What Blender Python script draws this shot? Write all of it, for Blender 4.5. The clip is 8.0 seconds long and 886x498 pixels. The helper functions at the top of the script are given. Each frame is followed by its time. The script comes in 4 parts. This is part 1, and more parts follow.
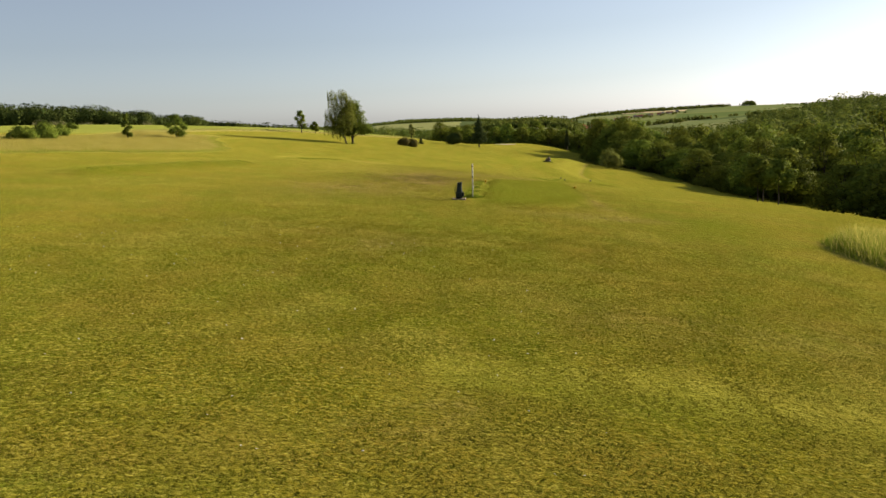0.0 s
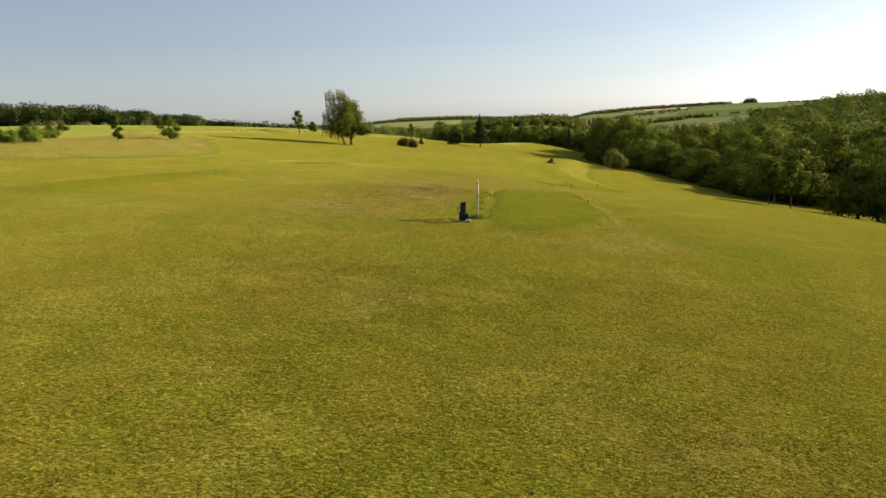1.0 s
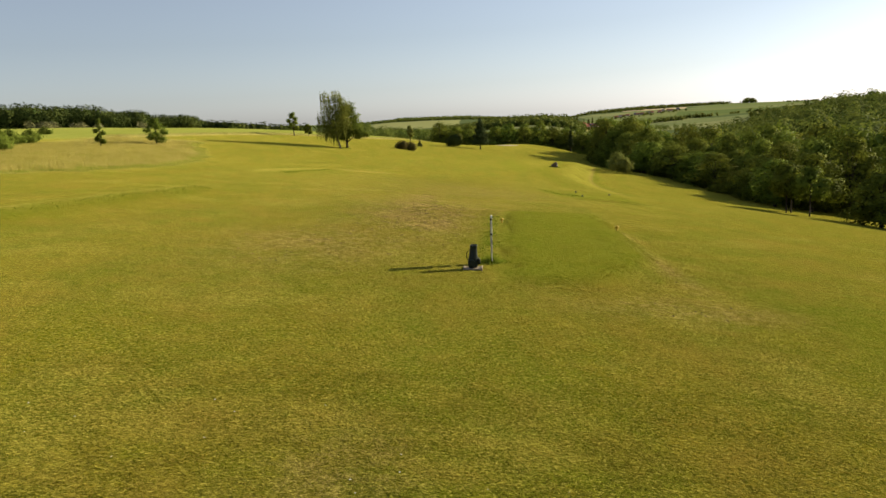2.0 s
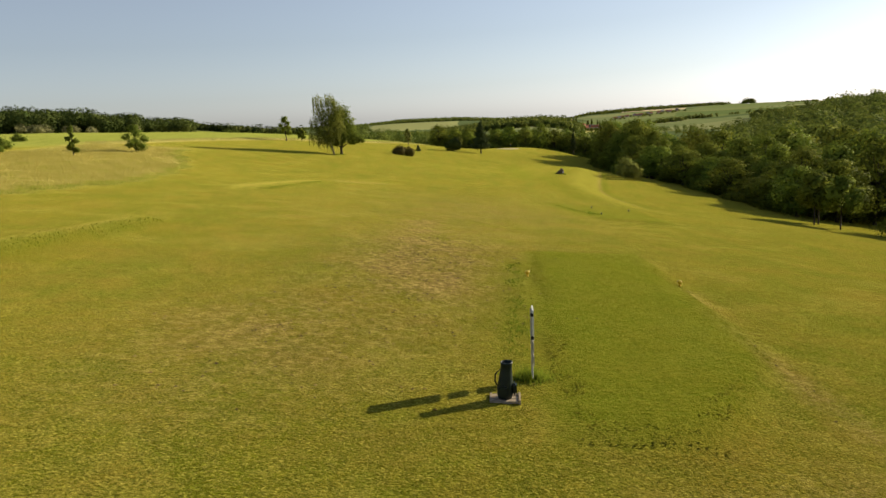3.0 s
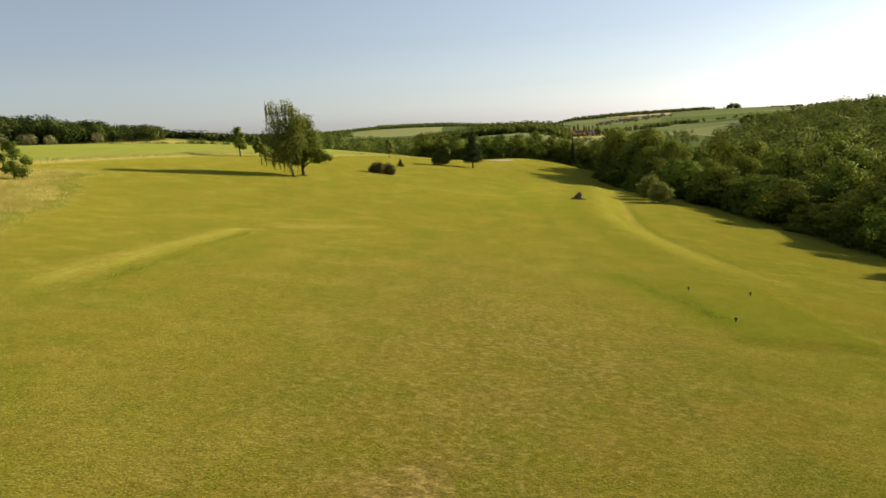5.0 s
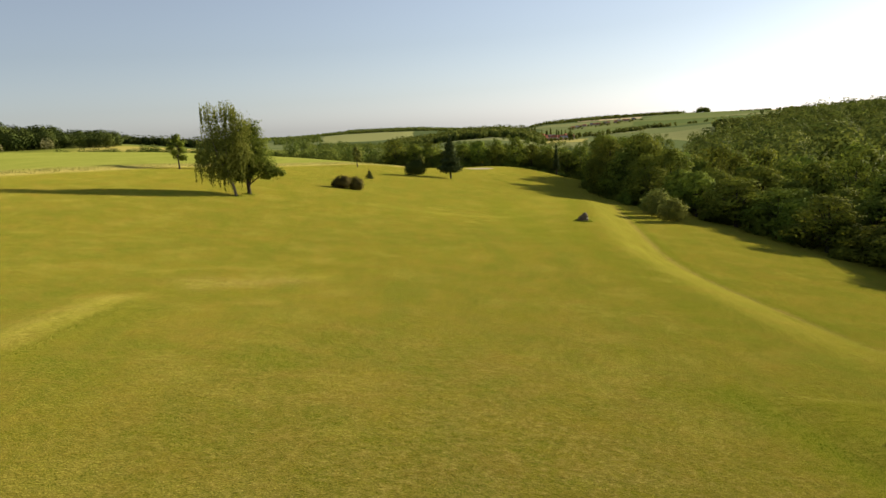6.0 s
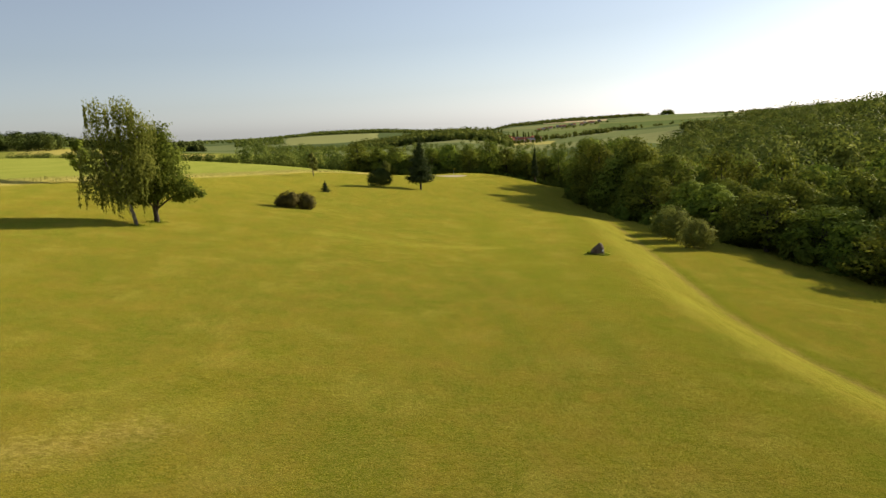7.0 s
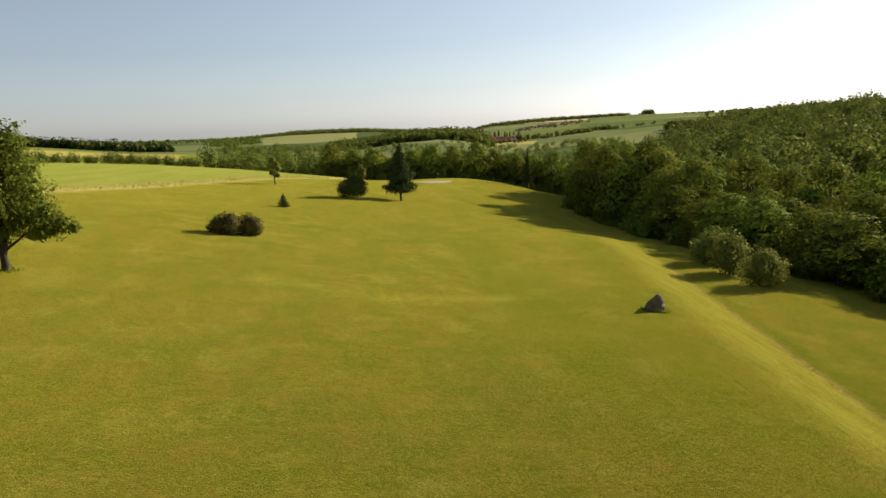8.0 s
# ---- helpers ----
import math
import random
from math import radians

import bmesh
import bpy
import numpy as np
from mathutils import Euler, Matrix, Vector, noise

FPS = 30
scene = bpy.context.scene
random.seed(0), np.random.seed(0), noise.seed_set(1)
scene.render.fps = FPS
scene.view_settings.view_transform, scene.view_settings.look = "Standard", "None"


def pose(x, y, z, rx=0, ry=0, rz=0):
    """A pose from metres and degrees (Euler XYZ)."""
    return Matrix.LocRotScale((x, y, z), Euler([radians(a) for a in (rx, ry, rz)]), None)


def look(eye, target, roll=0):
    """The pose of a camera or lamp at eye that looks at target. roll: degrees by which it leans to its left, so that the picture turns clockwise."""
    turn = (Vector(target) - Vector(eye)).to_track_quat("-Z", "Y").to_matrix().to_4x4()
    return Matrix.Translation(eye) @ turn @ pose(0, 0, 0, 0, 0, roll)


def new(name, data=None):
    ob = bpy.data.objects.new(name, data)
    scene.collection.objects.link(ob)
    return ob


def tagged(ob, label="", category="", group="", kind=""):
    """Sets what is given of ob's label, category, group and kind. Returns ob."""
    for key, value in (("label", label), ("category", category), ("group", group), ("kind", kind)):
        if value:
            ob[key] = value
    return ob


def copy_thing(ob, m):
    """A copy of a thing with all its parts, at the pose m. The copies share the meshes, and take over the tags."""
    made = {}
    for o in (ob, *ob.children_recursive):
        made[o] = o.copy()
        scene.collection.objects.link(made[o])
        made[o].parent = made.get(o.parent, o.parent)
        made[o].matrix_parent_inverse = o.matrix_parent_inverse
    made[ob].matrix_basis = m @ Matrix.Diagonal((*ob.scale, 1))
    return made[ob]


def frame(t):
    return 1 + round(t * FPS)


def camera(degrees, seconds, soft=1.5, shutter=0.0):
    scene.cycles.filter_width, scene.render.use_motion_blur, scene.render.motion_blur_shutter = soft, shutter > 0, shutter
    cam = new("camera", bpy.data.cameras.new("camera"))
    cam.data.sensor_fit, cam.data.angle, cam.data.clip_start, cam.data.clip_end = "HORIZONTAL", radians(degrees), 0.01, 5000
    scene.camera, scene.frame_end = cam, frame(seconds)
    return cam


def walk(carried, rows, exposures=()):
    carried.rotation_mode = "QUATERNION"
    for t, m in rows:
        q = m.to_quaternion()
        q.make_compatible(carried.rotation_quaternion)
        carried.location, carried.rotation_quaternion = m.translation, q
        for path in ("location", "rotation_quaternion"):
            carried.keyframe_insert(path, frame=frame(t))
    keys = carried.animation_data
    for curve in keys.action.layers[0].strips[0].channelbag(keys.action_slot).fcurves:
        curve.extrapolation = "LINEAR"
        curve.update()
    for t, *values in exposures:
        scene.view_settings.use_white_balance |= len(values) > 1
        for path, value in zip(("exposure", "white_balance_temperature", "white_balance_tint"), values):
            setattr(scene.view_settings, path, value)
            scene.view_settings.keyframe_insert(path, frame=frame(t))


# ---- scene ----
cam = camera(62.0, 8.0)
PATH = [
    (0, (0.212, 5.399, 8.235), (0.168, 7.368, 7.883), -2.4),
    (0.5, (0.203, 7.616, 8.496), (0.157, 9.584, 8.142), -2.5),
    (1, (0.122, 10.249, 8.815), (0.076, 12.216, 8.458), -2.5),
    (1.5, (-0.017, 13.73, 9.147), (-0.061, 15.697, 8.789), -2.5),
    (3, (-0.609, 28.268, 10.244), (-0.648, 30.236, 9.889), -2.7),
    (3.5, (-0.889, 35.36, 10.624), (-0.923, 37.329, 10.272), -2.8),
    (4, (-1.102, 44.235, 10.71), (-1.128, 46.205, 10.363), -2.9),
    (5.3, (-2.16, 73.524, 11.499), (-2.144, 75.494, 11.158), -2.8),
    (5.5, (-2.316, 78.55, 11.546), (-2.291, 80.521, 11.207), -2.8),
    (6, (-2.558, 92.07, 11.727), (-2.476, 94.04, 11.391), -2.9),
    (6.5, (-2.571, 106.279, 11.92), (-2.423, 108.245, 11.583), -2.9),
    (7, (-2.03, 120.952, 12.058), (-1.855, 122.916, 11.722), -2.8),
    (7.5, (-1.29, 135.421, 12.039), (-1.091, 137.382, 11.701), -2.8),
    (8, (-0.189, 149.877, 12.109), (0.04, 151.834, 11.769), -2.7),
]
walk(cam, [(t, look(eye, target, roll)) for t, eye, target, roll in PATH])

# ---- light ----
SUN_AZ, SUN_EL = 58.0, 18.0          # degrees clockwise from +y, degrees above the horizon
world = bpy.data.worlds.new("world")
scene.world = world
world.use_nodes = True
wn, wl = world.node_tree.nodes, world.node_tree.links
sky = wn.new("ShaderNodeTexSky")
sky.sky_type, sky.sun_disc = "NISHITA", False
sky.sun_elevation, sky.sun_rotation = radians(SUN_EL), radians(SUN_AZ)
sky.air_density, sky.dust_density, sky.ozone_density, sky.altitude = 1.0, 0.6, 1.0, 200
soften = wn.new("ShaderNodeHueSaturation")
soften.inputs["Saturation"].default_value = 0.47
tint = wn.new("ShaderNodeMix")
tint.data_type, tint.blend_type = "RGBA", "MULTIPLY"
tint.inputs["Factor"].default_value, tint.inputs["B"].default_value = 1.0, (0.890, 0.962, 1.105, 1)
wl.new(sky.outputs[0], soften.inputs["Color"])
wl.new(soften.outputs[0], tint.inputs["A"])
wl.new(tint.outputs["Result"], wn["Background"].inputs[0])
wn["Background"].inputs[1].default_value = 0.066

sun_data = bpy.data.lights.new("sun", "SUN")
sun_data.energy, sun_data.angle, sun_data.color = 5.0, radians(0.6), (1.0, 0.86, 0.62)
sun = new("sun", sun_data)
sa, se = radians(SUN_AZ), radians(SUN_EL)
sun.matrix_world = look((200, 300, 200), Vector((200, 300, 200)) - Vector((math.sin(sa) * math.cos(se), math.cos(sa) * math.cos(se), math.sin(se))))
scene.view_settings.exposure = 0.75

RNG = np.random.default_rng(7)


# ---- small helpers ----
def sstep(a, b, v):
    t = np.clip((np.asarray(v, float) - a) / (b - a), 0, 1)
    return t * t * (3 - 2 * t)


def ngrid(nodes, kind, **sets):
    n = nodes.new("ShaderNode" + kind)
    for k, v in sets.items():
        n.inputs[k].default_value = v
    return n


def material(name, rough=0.8):
    m = bpy.data.materials.new(name)
    m.use_nodes = True
    m.node_tree.nodes["Principled BSDF"].inputs["Roughness"].default_value = rough
    m.node_tree.nodes["Principled BSDF"].inputs["Specular IOR Level"].default_value = 0.25
    return m, m.node_tree.nodes, m.node_tree.links, m.node_tree.nodes["Principled BSDF"]


def fast_mesh(name, verts, faces):
    """A mesh from arrays: verts (n, 3), faces (m, 3 or 4)."""
    me = bpy.data.meshes.new(name)
    verts, faces = np.asarray(verts, np.float32), np.asarray(faces, np.int32)
    k = faces.shape[1]
    me.vertices.add(len(verts))
    me.vertices.foreach_set("co", verts.ravel())
    me.loops.add(faces.size)
    me.loops.foreach_set("vertex_index", faces.ravel())
    me.polygons.add(len(faces))
    me.polygons.foreach_set("loop_start", np.arange(0, faces.size, k, dtype=np.int32))
    me.update(calc_edges=True)
    me.validate()
    return me


def smooth(me):
    me.polygons.foreach_set("use_smooth", np.ones(len(me.polygons), bool))
    return me


def part(name, me, mat, parent=None, label=""):
    if isinstance(me, bmesh.types.BMesh):
        bm, me = me, bpy.data.meshes.new(name)
        bm.to_mesh(me)
        bm.free()
    me.materials.clear()
    me.materials.append(mat)
    ob = new(name, me)
    ob.parent = parent
    return tagged(ob, label)


def join(chunks):
    """Joins (verts, faces) pairs with the same face size."""
    vs, fs, base = [], [], 0
    for v, f in chunks:
        vs.append(v)
        fs.append(np.asarray(f) + base)
        base += len(v)
    return np.concatenate(vs), np.concatenate(fs)


def tube(points, radii, sides=7):
    """A tapered tube of quads along points."""
    pts = np.asarray(points, float)
    tang = np.gradient(pts, axis=0)
    tang /= np.linalg.norm(tang, axis=1)[:, None] + 1e-9
    vs, a = [], np.linspace(0, 2 * np.pi, sides, endpoint=False)
    for p, t, r in zip(pts, tang, radii):
        u = np.cross(t, (0.31, 0.17, 0.05) if abs(t[2]) > 0.9 else (0, 0, 1))
        u /= np.linalg.norm(u)
        w = np.cross(t, u)
        vs.append(p + r * (np.cos(a)[:, None] * u + np.sin(a)[:, None] * w))
    n = len(pts)
    i = np.arange(sides)
    fs = [np.stack([k * sides + i, k * sides + (i + 1) % sides, (k + 1) * sides + (i + 1) % sides, (k + 1) * sides + i], 1) for k in range(n - 1)]
    return np.concatenate(vs), np.concatenate(fs)


# ---- materials ----
def leaf_material(name, dark, light, hue_spread=0.5, glow=0.35, patch=0.35, spread=0.55):
    m, n, l, p = material(name, 0.75)
    p.inputs["Specular IOR Level"].default_value = 0.02
    geo = n.new("ShaderNodeNewGeometry")
    obi = n.new("ShaderNodeObjectInfo")
    mix = n.new("ShaderNodeMix")
    mix.data_type = "RGBA"
    mix.inputs["A"].default_value, mix.inputs["B"].default_value = (*dark, 1), (*light, 1)
    tex = ngrid(n, "TexNoise", Scale=patch, Detail=3.0)
    co = n.new("ShaderNodeTexCoord")
    l.new(co.outputs["Object"], tex.inputs["Vector"])
    add = n.new("ShaderNodeMath")
    add.operation = "MULTIPLY_ADD"
    l.new(geo.outputs["Random Per Island"], add.inputs[0])
    add.inputs[1].default_value = spread
    sub = n.new("ShaderNodeMath")
    sub.operation = "MULTIPLY_ADD"
    l.new(tex.outputs["Fac"], sub.inputs[0])
    sub.inputs[1].default_value, sub.inputs[2].default_value = 1.1, -0.35
    l.new(sub.outputs[0], add.inputs[2])
    l.new(add.outputs[0], mix.inputs["Factor"])
    hsv = n.new("ShaderNodeHueSaturation")
    rng = n.new("ShaderNodeMapRange")
    rng.inputs["To Min"].default_value, rng.inputs["To Max"].default_value = 0.5 - 0.035 * hue_spread, 0.5 + 0.02 * hue_spread
    l.new(obi.outputs["Random"], rng.inputs["Value"])
    l.new(rng.outputs[0], hsv.inputs["Hue"])
    val = n.new("ShaderNodeMapRange")
    val.inputs["To Min"].default_value, val.inputs["To Max"].default_value = 1 - 0.3 * hue_spread, 1 + 0.35 * hue_spread
    l.new(obi.outputs["Random"], val.inputs["Value"])
    l.new(val.outputs[0], hsv.inputs["Value"])
    l.new(mix.outputs["Result"], hsv.inputs["Color"])
    l.new(hsv.outputs[0], p.inputs["Base Color"])
    tr = n.new("ShaderNodeBsdfTranslucent")
    l.new(hsv.outputs[0], tr.inputs["Color"])
    ms = n.new("ShaderNodeMixShader")
    ms.inputs[0].default_value = glow
    l.new(p.outputs[0], ms.inputs[1])
    l.new(tr.outputs[0], ms.inputs[2])
    l.new(ms.outputs[0], n["Material Output"].inputs[0])
    return m


def mottled(name, a, b, scale, rough=0.8, bump=0.0, bump_scale=None, detail=6.0, metal=0.0):
    m, n, l, p = material(name, rough)
    co = n.new("ShaderNodeTexCoord")
    tex = ngrid(n, "TexNoise", Scale=scale, Detail=detail, Roughness=0.65)
    l.new(co.outputs["Object"], tex.inputs["Vector"])
    mix = n.new("ShaderNodeMix")
    mix.data_type = "RGBA"
    mix.inputs["A"].default_value, mix.inputs["B"].default_value = (*a, 1), (*b, 1)
    ramp = n.new("ShaderNodeMapRange")
    ramp.inputs["From Min"].default_value, ramp.inputs["From Max"].default_value = 0.3, 0.7
    l.new(tex.outputs["Fac"], ramp.inputs["Value"])
    l.new(ramp.outputs[0], mix.inputs["Factor"])
    l.new(mix.outputs["Result"], p.inputs["Base Color"])
    p.inputs["Metallic"].default_value = metal
    if bump:
        t2 = ngrid(n, "TexNoise", Scale=bump_scale or scale * 4, Detail=5.0)
        l.new(co.outputs["Object"], t2.inputs["Vector"])
        bp = n.new("ShaderNodeBump")
        bp.inputs["Strength"].default_value, bp.inputs["Distance"].default_value = 0.6, bump
        l.new(t2.outputs["Fac"], bp.inputs["Height"])
        l.new(bp.outputs[0], p.inputs["Normal"])
    return m


M_OAK = leaf_material("oak_leaves", (0.075, 0.115, 0.016), (0.420, 0.460, 0.060), 0.7, 0.30, 0.16, 0.12)
M_BIRCH = leaf_material("birch_leaves", (0.110, 0.132, 0.024), (0.280, 0.292, 0.060), 0.2, 0.52)
M_DARKLEAF = leaf_material("plum_leaves", (0.085, 0.125, 0.018), (0.230, 0.280, 0.045), 0.2, 0.52)
M_CONIFER = leaf_material("conifer_needles", (0.030, 0.048, 0.016), (0.090, 0.115, 0.036), 0.3, 0.15)
M_YEW = leaf_material("evergreen_leaves", (0.040, 0.062, 0.014), (0.120, 0.145, 0.036), 0.3, 0.2)
M_COPPER = leaf_material("copper_hedge_leaves", (0.075, 0.070, 0.022), (0.190, 0.165, 0.050), 0.4, 0.22)
M_WILLOW = leaf_material("willow_leaves", (0.140, 0.170, 0.036), (0.310, 0.335, 0.080), 0.3, 0.5)
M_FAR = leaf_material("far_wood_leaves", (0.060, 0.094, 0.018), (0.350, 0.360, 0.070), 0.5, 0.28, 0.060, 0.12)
M_DARKWOOD = leaf_material("dark_wood_leaves", (0.030, 0.050, 0.012), (0.170, 0.190, 0.045), 0.6, 0.12, 0.060, 0.15)
M_FRINGE = leaf_material("fringe_blades", (0.210, 0.260, 0.030), (0.420, 0.430, 0.070), 0.0, 0.6)
M_BLOSSOM = leaf_material("flowering_tree_leaves", (0.150, 0.170, 0.050), (0.420, 0.390, 0.200), 0.3, 0.35)
M_STRAW = leaf_material("straw_tufts", (0.13, 0.090, 0.026), (0.38, 0.29, 0.090), 0.0, 0.3)
M_SOIL = leaf_material("soil_crumbs", (0.055, 0.042, 0.020), (0.16, 0.115, 0.055), 0.0, 0.0)
M_BARK = mottled("dark_bark", (0.030, 0.023, 0.015), (0.080, 0.062, 0.044), 3.0, 0.9, 0.03)
M_BIRCHBARK = mottled("birch_bark", (0.07, 0.055, 0.04), (0.26, 0.22, 0.17), 2.2, 0.8, 0.01)
M_GRASSBLADE = leaf_material("turf_blades", (0.120, 0.140, 0.006), (0.275, 0.240, 0.022), 0.0, 0.50, 1.1, 0.5)
M_HAY = leaf_material("meadow_blades", (0.270, 0.265, 0.045), (0.560, 0.465, 0.140), 0.0, 0.58)
M_MARGIN = leaf_material("margin_blades", (0.240, 0.260, 0.050), (0.400, 0.375, 0.110), 0.0, 0.6)
M_LUSH = leaf_material("lush_blades", (0.110, 0.160, 0.012), (0.260, 0.300, 0.035), 0.0, 0.5)

# ---- the ground ----
FAR_AZ = (-60, -24, -14, -9.5, -5, -2, 1, 4, 7, 9, 11, 14, 20, 27, 34, 60)
FAR_R = (1150, 1400, 1900, 2300, 2700)
FAR_EL = ((-0.6, -0.8, -1.5, -1.8, -1.9, -1.9, -1.8, -1.45, -1.35, -1.6, -2.2, -2.2, -1.9, -1.0, -0.3, -0.3),
          (-0.5, -0.6, -1.4, -1.6, -1.7, -1.7, -1.5, -1.08, -0.97, -1.1, -1.85, -1.85, -1.6, -0.9, -0.3, -0.3),
          (-0.3, -0.4, -1.0, -1.1, -1.05, -1.05, -1.0, -0.95, -0.95, -1.05, -1.1, -1.1, -1.0, -0.65, -0.3, -0.3),
          (-0.2, -0.3, -0.7, -0.75, -0.52, -0.5, -0.55, -0.7, -0.8, -0.85, -0.6, -0.52, -0.5, -0.4, -0.3, -0.3),
          (-0.1, -0.2, -0.4, -0.44, -0.34, -0.32, -0.37, -0.6, -0.72, -0.72, -0.35, -0.22, -0.12, -0.2, -0.3, -0.3))


def far_height(r, az):
    """Hills across the valley: their height by distance and bearing, from the angle at which each belt of land lies."""
    ring = [12 + r * np.tan(np.radians(np.interp(az, FAR_AZ, row))) for row in FAR_EL]
    z = ring[0]
    for k in range(1, len(FAR_R)):
        f = np.clip((r - FAR_R[k - 1]) / (FAR_R[k] - FAR_R[k - 1]), 0, 1)
        z = z + (ring[k] - z) * f
    return z - 60 * sstep(2750, 4500, r)


def soft_clamp(v, lo, hi, w):
    v = np.asarray(v, float)
    v = hi - w * np.logaddexp(0, (hi - v) / w)
    return lo + w * np.logaddexp(0, (v - lo) / w)


def bump_line(x, y, x0, y0, x1, y1, width):
    """1 on the line from (x0, y0) to (x1, y1), falling off over width."""
    dx, dy = x1 - x0, y1 - y0
    t = np.clip(((x - x0) * dx + (y - y0) * dy) / (dx * dx + dy * dy), 0, 1)
    return np.exp(-((x - x0 - t * dx) ** 2 + (y - y0 - t * dy) ** 2) / width ** 2)


def box_mask(x, y, x0, x1, y0, y1, soft):
    return sstep(x0 - soft, x0 + soft, x) * (1 - sstep(x1 - soft, x1 + soft, x)) * sstep(y0 - soft, y0 + soft, y) * (1 - sstep(y1 - soft, y1 + soft, y))


def tee_one(x, y, soft=0.35):
    xl = 1.85 + (y - 49) * 0.07
    u = (x - xl) / (7.7 + (y - 46) * 0.07 - xl)
    return box_mask(u, y, 0.0, 1.0, 41.5, 67.5, 0.06 * soft / 0.35) * sstep(-1, 1, (y - 41.5) + 1.2 * np.minimum(0, 4 - np.abs(u * 9)))


def tee_two(x, y):
    return box_mask(x - (y - 115) * 0.08, y, 14.6, 22.5, 103, 125, 0.5)


def turf_edge(x, y):
    """Distance-like value: above 0 in the standing crop to the west of the course."""
    line = -46.0 - (271 - y) * np.where(y < 271, 0.38, 0.30)
    return (line - x) * sstep(165, 200, y)


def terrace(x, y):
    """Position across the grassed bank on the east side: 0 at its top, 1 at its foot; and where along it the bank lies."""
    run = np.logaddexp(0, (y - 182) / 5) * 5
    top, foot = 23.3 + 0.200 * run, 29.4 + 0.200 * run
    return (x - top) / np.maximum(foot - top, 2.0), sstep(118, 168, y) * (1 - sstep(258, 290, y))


SWELL_X, SWELL_Y = (-60, -20, 10, 45), (20, 55, 100, 160, 200, 250, 310, 400)
SWELLS = ((-0.04, -0.46, 0.01, 0.24), (-0.06, -0.2, 1.2, 0.52), (-0.44, 0.05, -0.26, 0.89), (-0.57, -1.63, -0.54, -0.58),
          (0.7, -0.29, -0.09, -0.02), (0.8, 0.59, -2.19, 1.18), (0.0, -0.73, 0.13, -1.69), (0.0, -0.2, -0.4, 5.4))


def swells(x, y):
    """Broad rises and hollows of the course, on top of its even fall."""
    xc, yc = np.clip(x, -60, 62), np.clip(y, 0, 420)
    z = np.zeros(np.shape(x))
    for cy, row in zip(SWELL_Y, SWELLS):
        for cx, a in zip(SWELL_X, row):
            z = z + a * np.exp(-((xc - cx) / 30) ** 2 - ((yc - cy) / 38) ** 2)
    return z * (1 - sstep(440, 700, y)) * sstep(-80, 0, y)


def base_height(x, y):
    xc, yc = soft_clamp(x, -130, 105, 14), soft_clamp(y, -60, 430, 20)
    z = 5.344 - 0.1404 * xc - 0.0503 * yc - 4.4e-4 * xc * xc - 3.1e-5 * xc * yc + 8.25e-5 * yc * yc + swells(x, y)
    rel, ahead = x, y - 100
    r, az = np.hypot(rel, ahead), np.degrees(np.arctan2(rel, ahead))
    z = z + 11 * sstep(420, 900, r) * (1 - sstep(-26, -14, az))
    z = z - (10 * sstep(300, 520, y) * sstep(-42, -26, az) + 9 * sstep(420, 650, y) * sstep(-22, -6, az)) * (1 - sstep(30, 45, az))
    z = z + 34 * sstep(300, 950, r) * sstep(20, 32, az)
    r, az = np.hypot(x, y - 150), np.degrees(np.arctan2(x, y - 150))
    late = 300 * sstep(18, 27, az)
    k = sstep(750 + late, 1150 + late, r)
    return z * (1 - k) + far_height(r, az) * k


def height(x, y):
    x, y = np.asarray(x, float), np.asarray(y, float)
    z = base_height(x, y)
    t1 = tee_one(x, y)
    z = z + t1 * (0.10 + 0.040 * (x - 1.5))
    z = z + tee_two(x, y) * 0.25
    z = z + 0.22 * bump_line(x, y, -23.2, 107, -22.0, 140, 2.0) + 0.45 * bump_line(x, y, -21.6, 48, -19.3, 71, 1.5)
    z = z + 0.25 * bump_line(x, y, -22, 150, -12, 162, 3.0)
    u, along = terrace(x, y)
    z = z + (0.95 * (1 - sstep(-0.15, 1.0, u)) * sstep(-3.4, -0.7, u) - 0.25 * sstep(0.4, 1.0, u) * (1 - sstep(1.2, 3.0, u))) * along - 0.12 * along * np.exp(-((u - 1.03) / 0.06) ** 2)
    z = z - 0.07 * bump_line(x, y, 13.1, 125, 14.9, 109, 0.9)
    z = z + 0.06 * np.sin(x * 0.21 + 1.3) * np.sin(y * 0.13) + 0.012 * np.sin(x * 0.57 + y * 0.31) + 0.008 * np.sin(x * 1.1 - y * 0.9)
    z = z + 0.45 * sstep(0, 2.5, turf_edge(x, y)) * (1 - sstep(700, 900, y))
    return z


def at(x, y):
    return float(height(x, y))


def grow(start, step, end, rate):
    out, v = [], start
    while v < end:
        v += step
        step *= rate
        out.append(v)
    return out


gx = list(np.arange(-40, 60, 0.8))
gx = [-v for v in grow(40, 0.8, 4600, 1.055)][::-1] + gx + grow(59.4, 0.8, 4600, 1.055)
gy = [-v for v in grow(10, 1.0, 600, 1.15)][::-1] + list(np.arange(-10, 135, 0.8)) + list(np.arange(135, 430, 1.4)) + grow(430, 2.0, 4700, 1.035)
GX, GY = np.meshgrid(np.array(gx), np.array(gy))
GZ = height(GX, GY)
ny, nx = GX.shape
idx = np.arange(nx * ny).reshape(ny, nx)
quads = np.stack([idx[:-1, :-1], idx[:-1, 1:], idx[1:, 1:], idx[1:, :-1]], -1).reshape(-1, 4)
ground_me = smooth(fast_mesh("ground", np.stack([GX, GY, GZ], -1).reshape(-1, 3), quads))


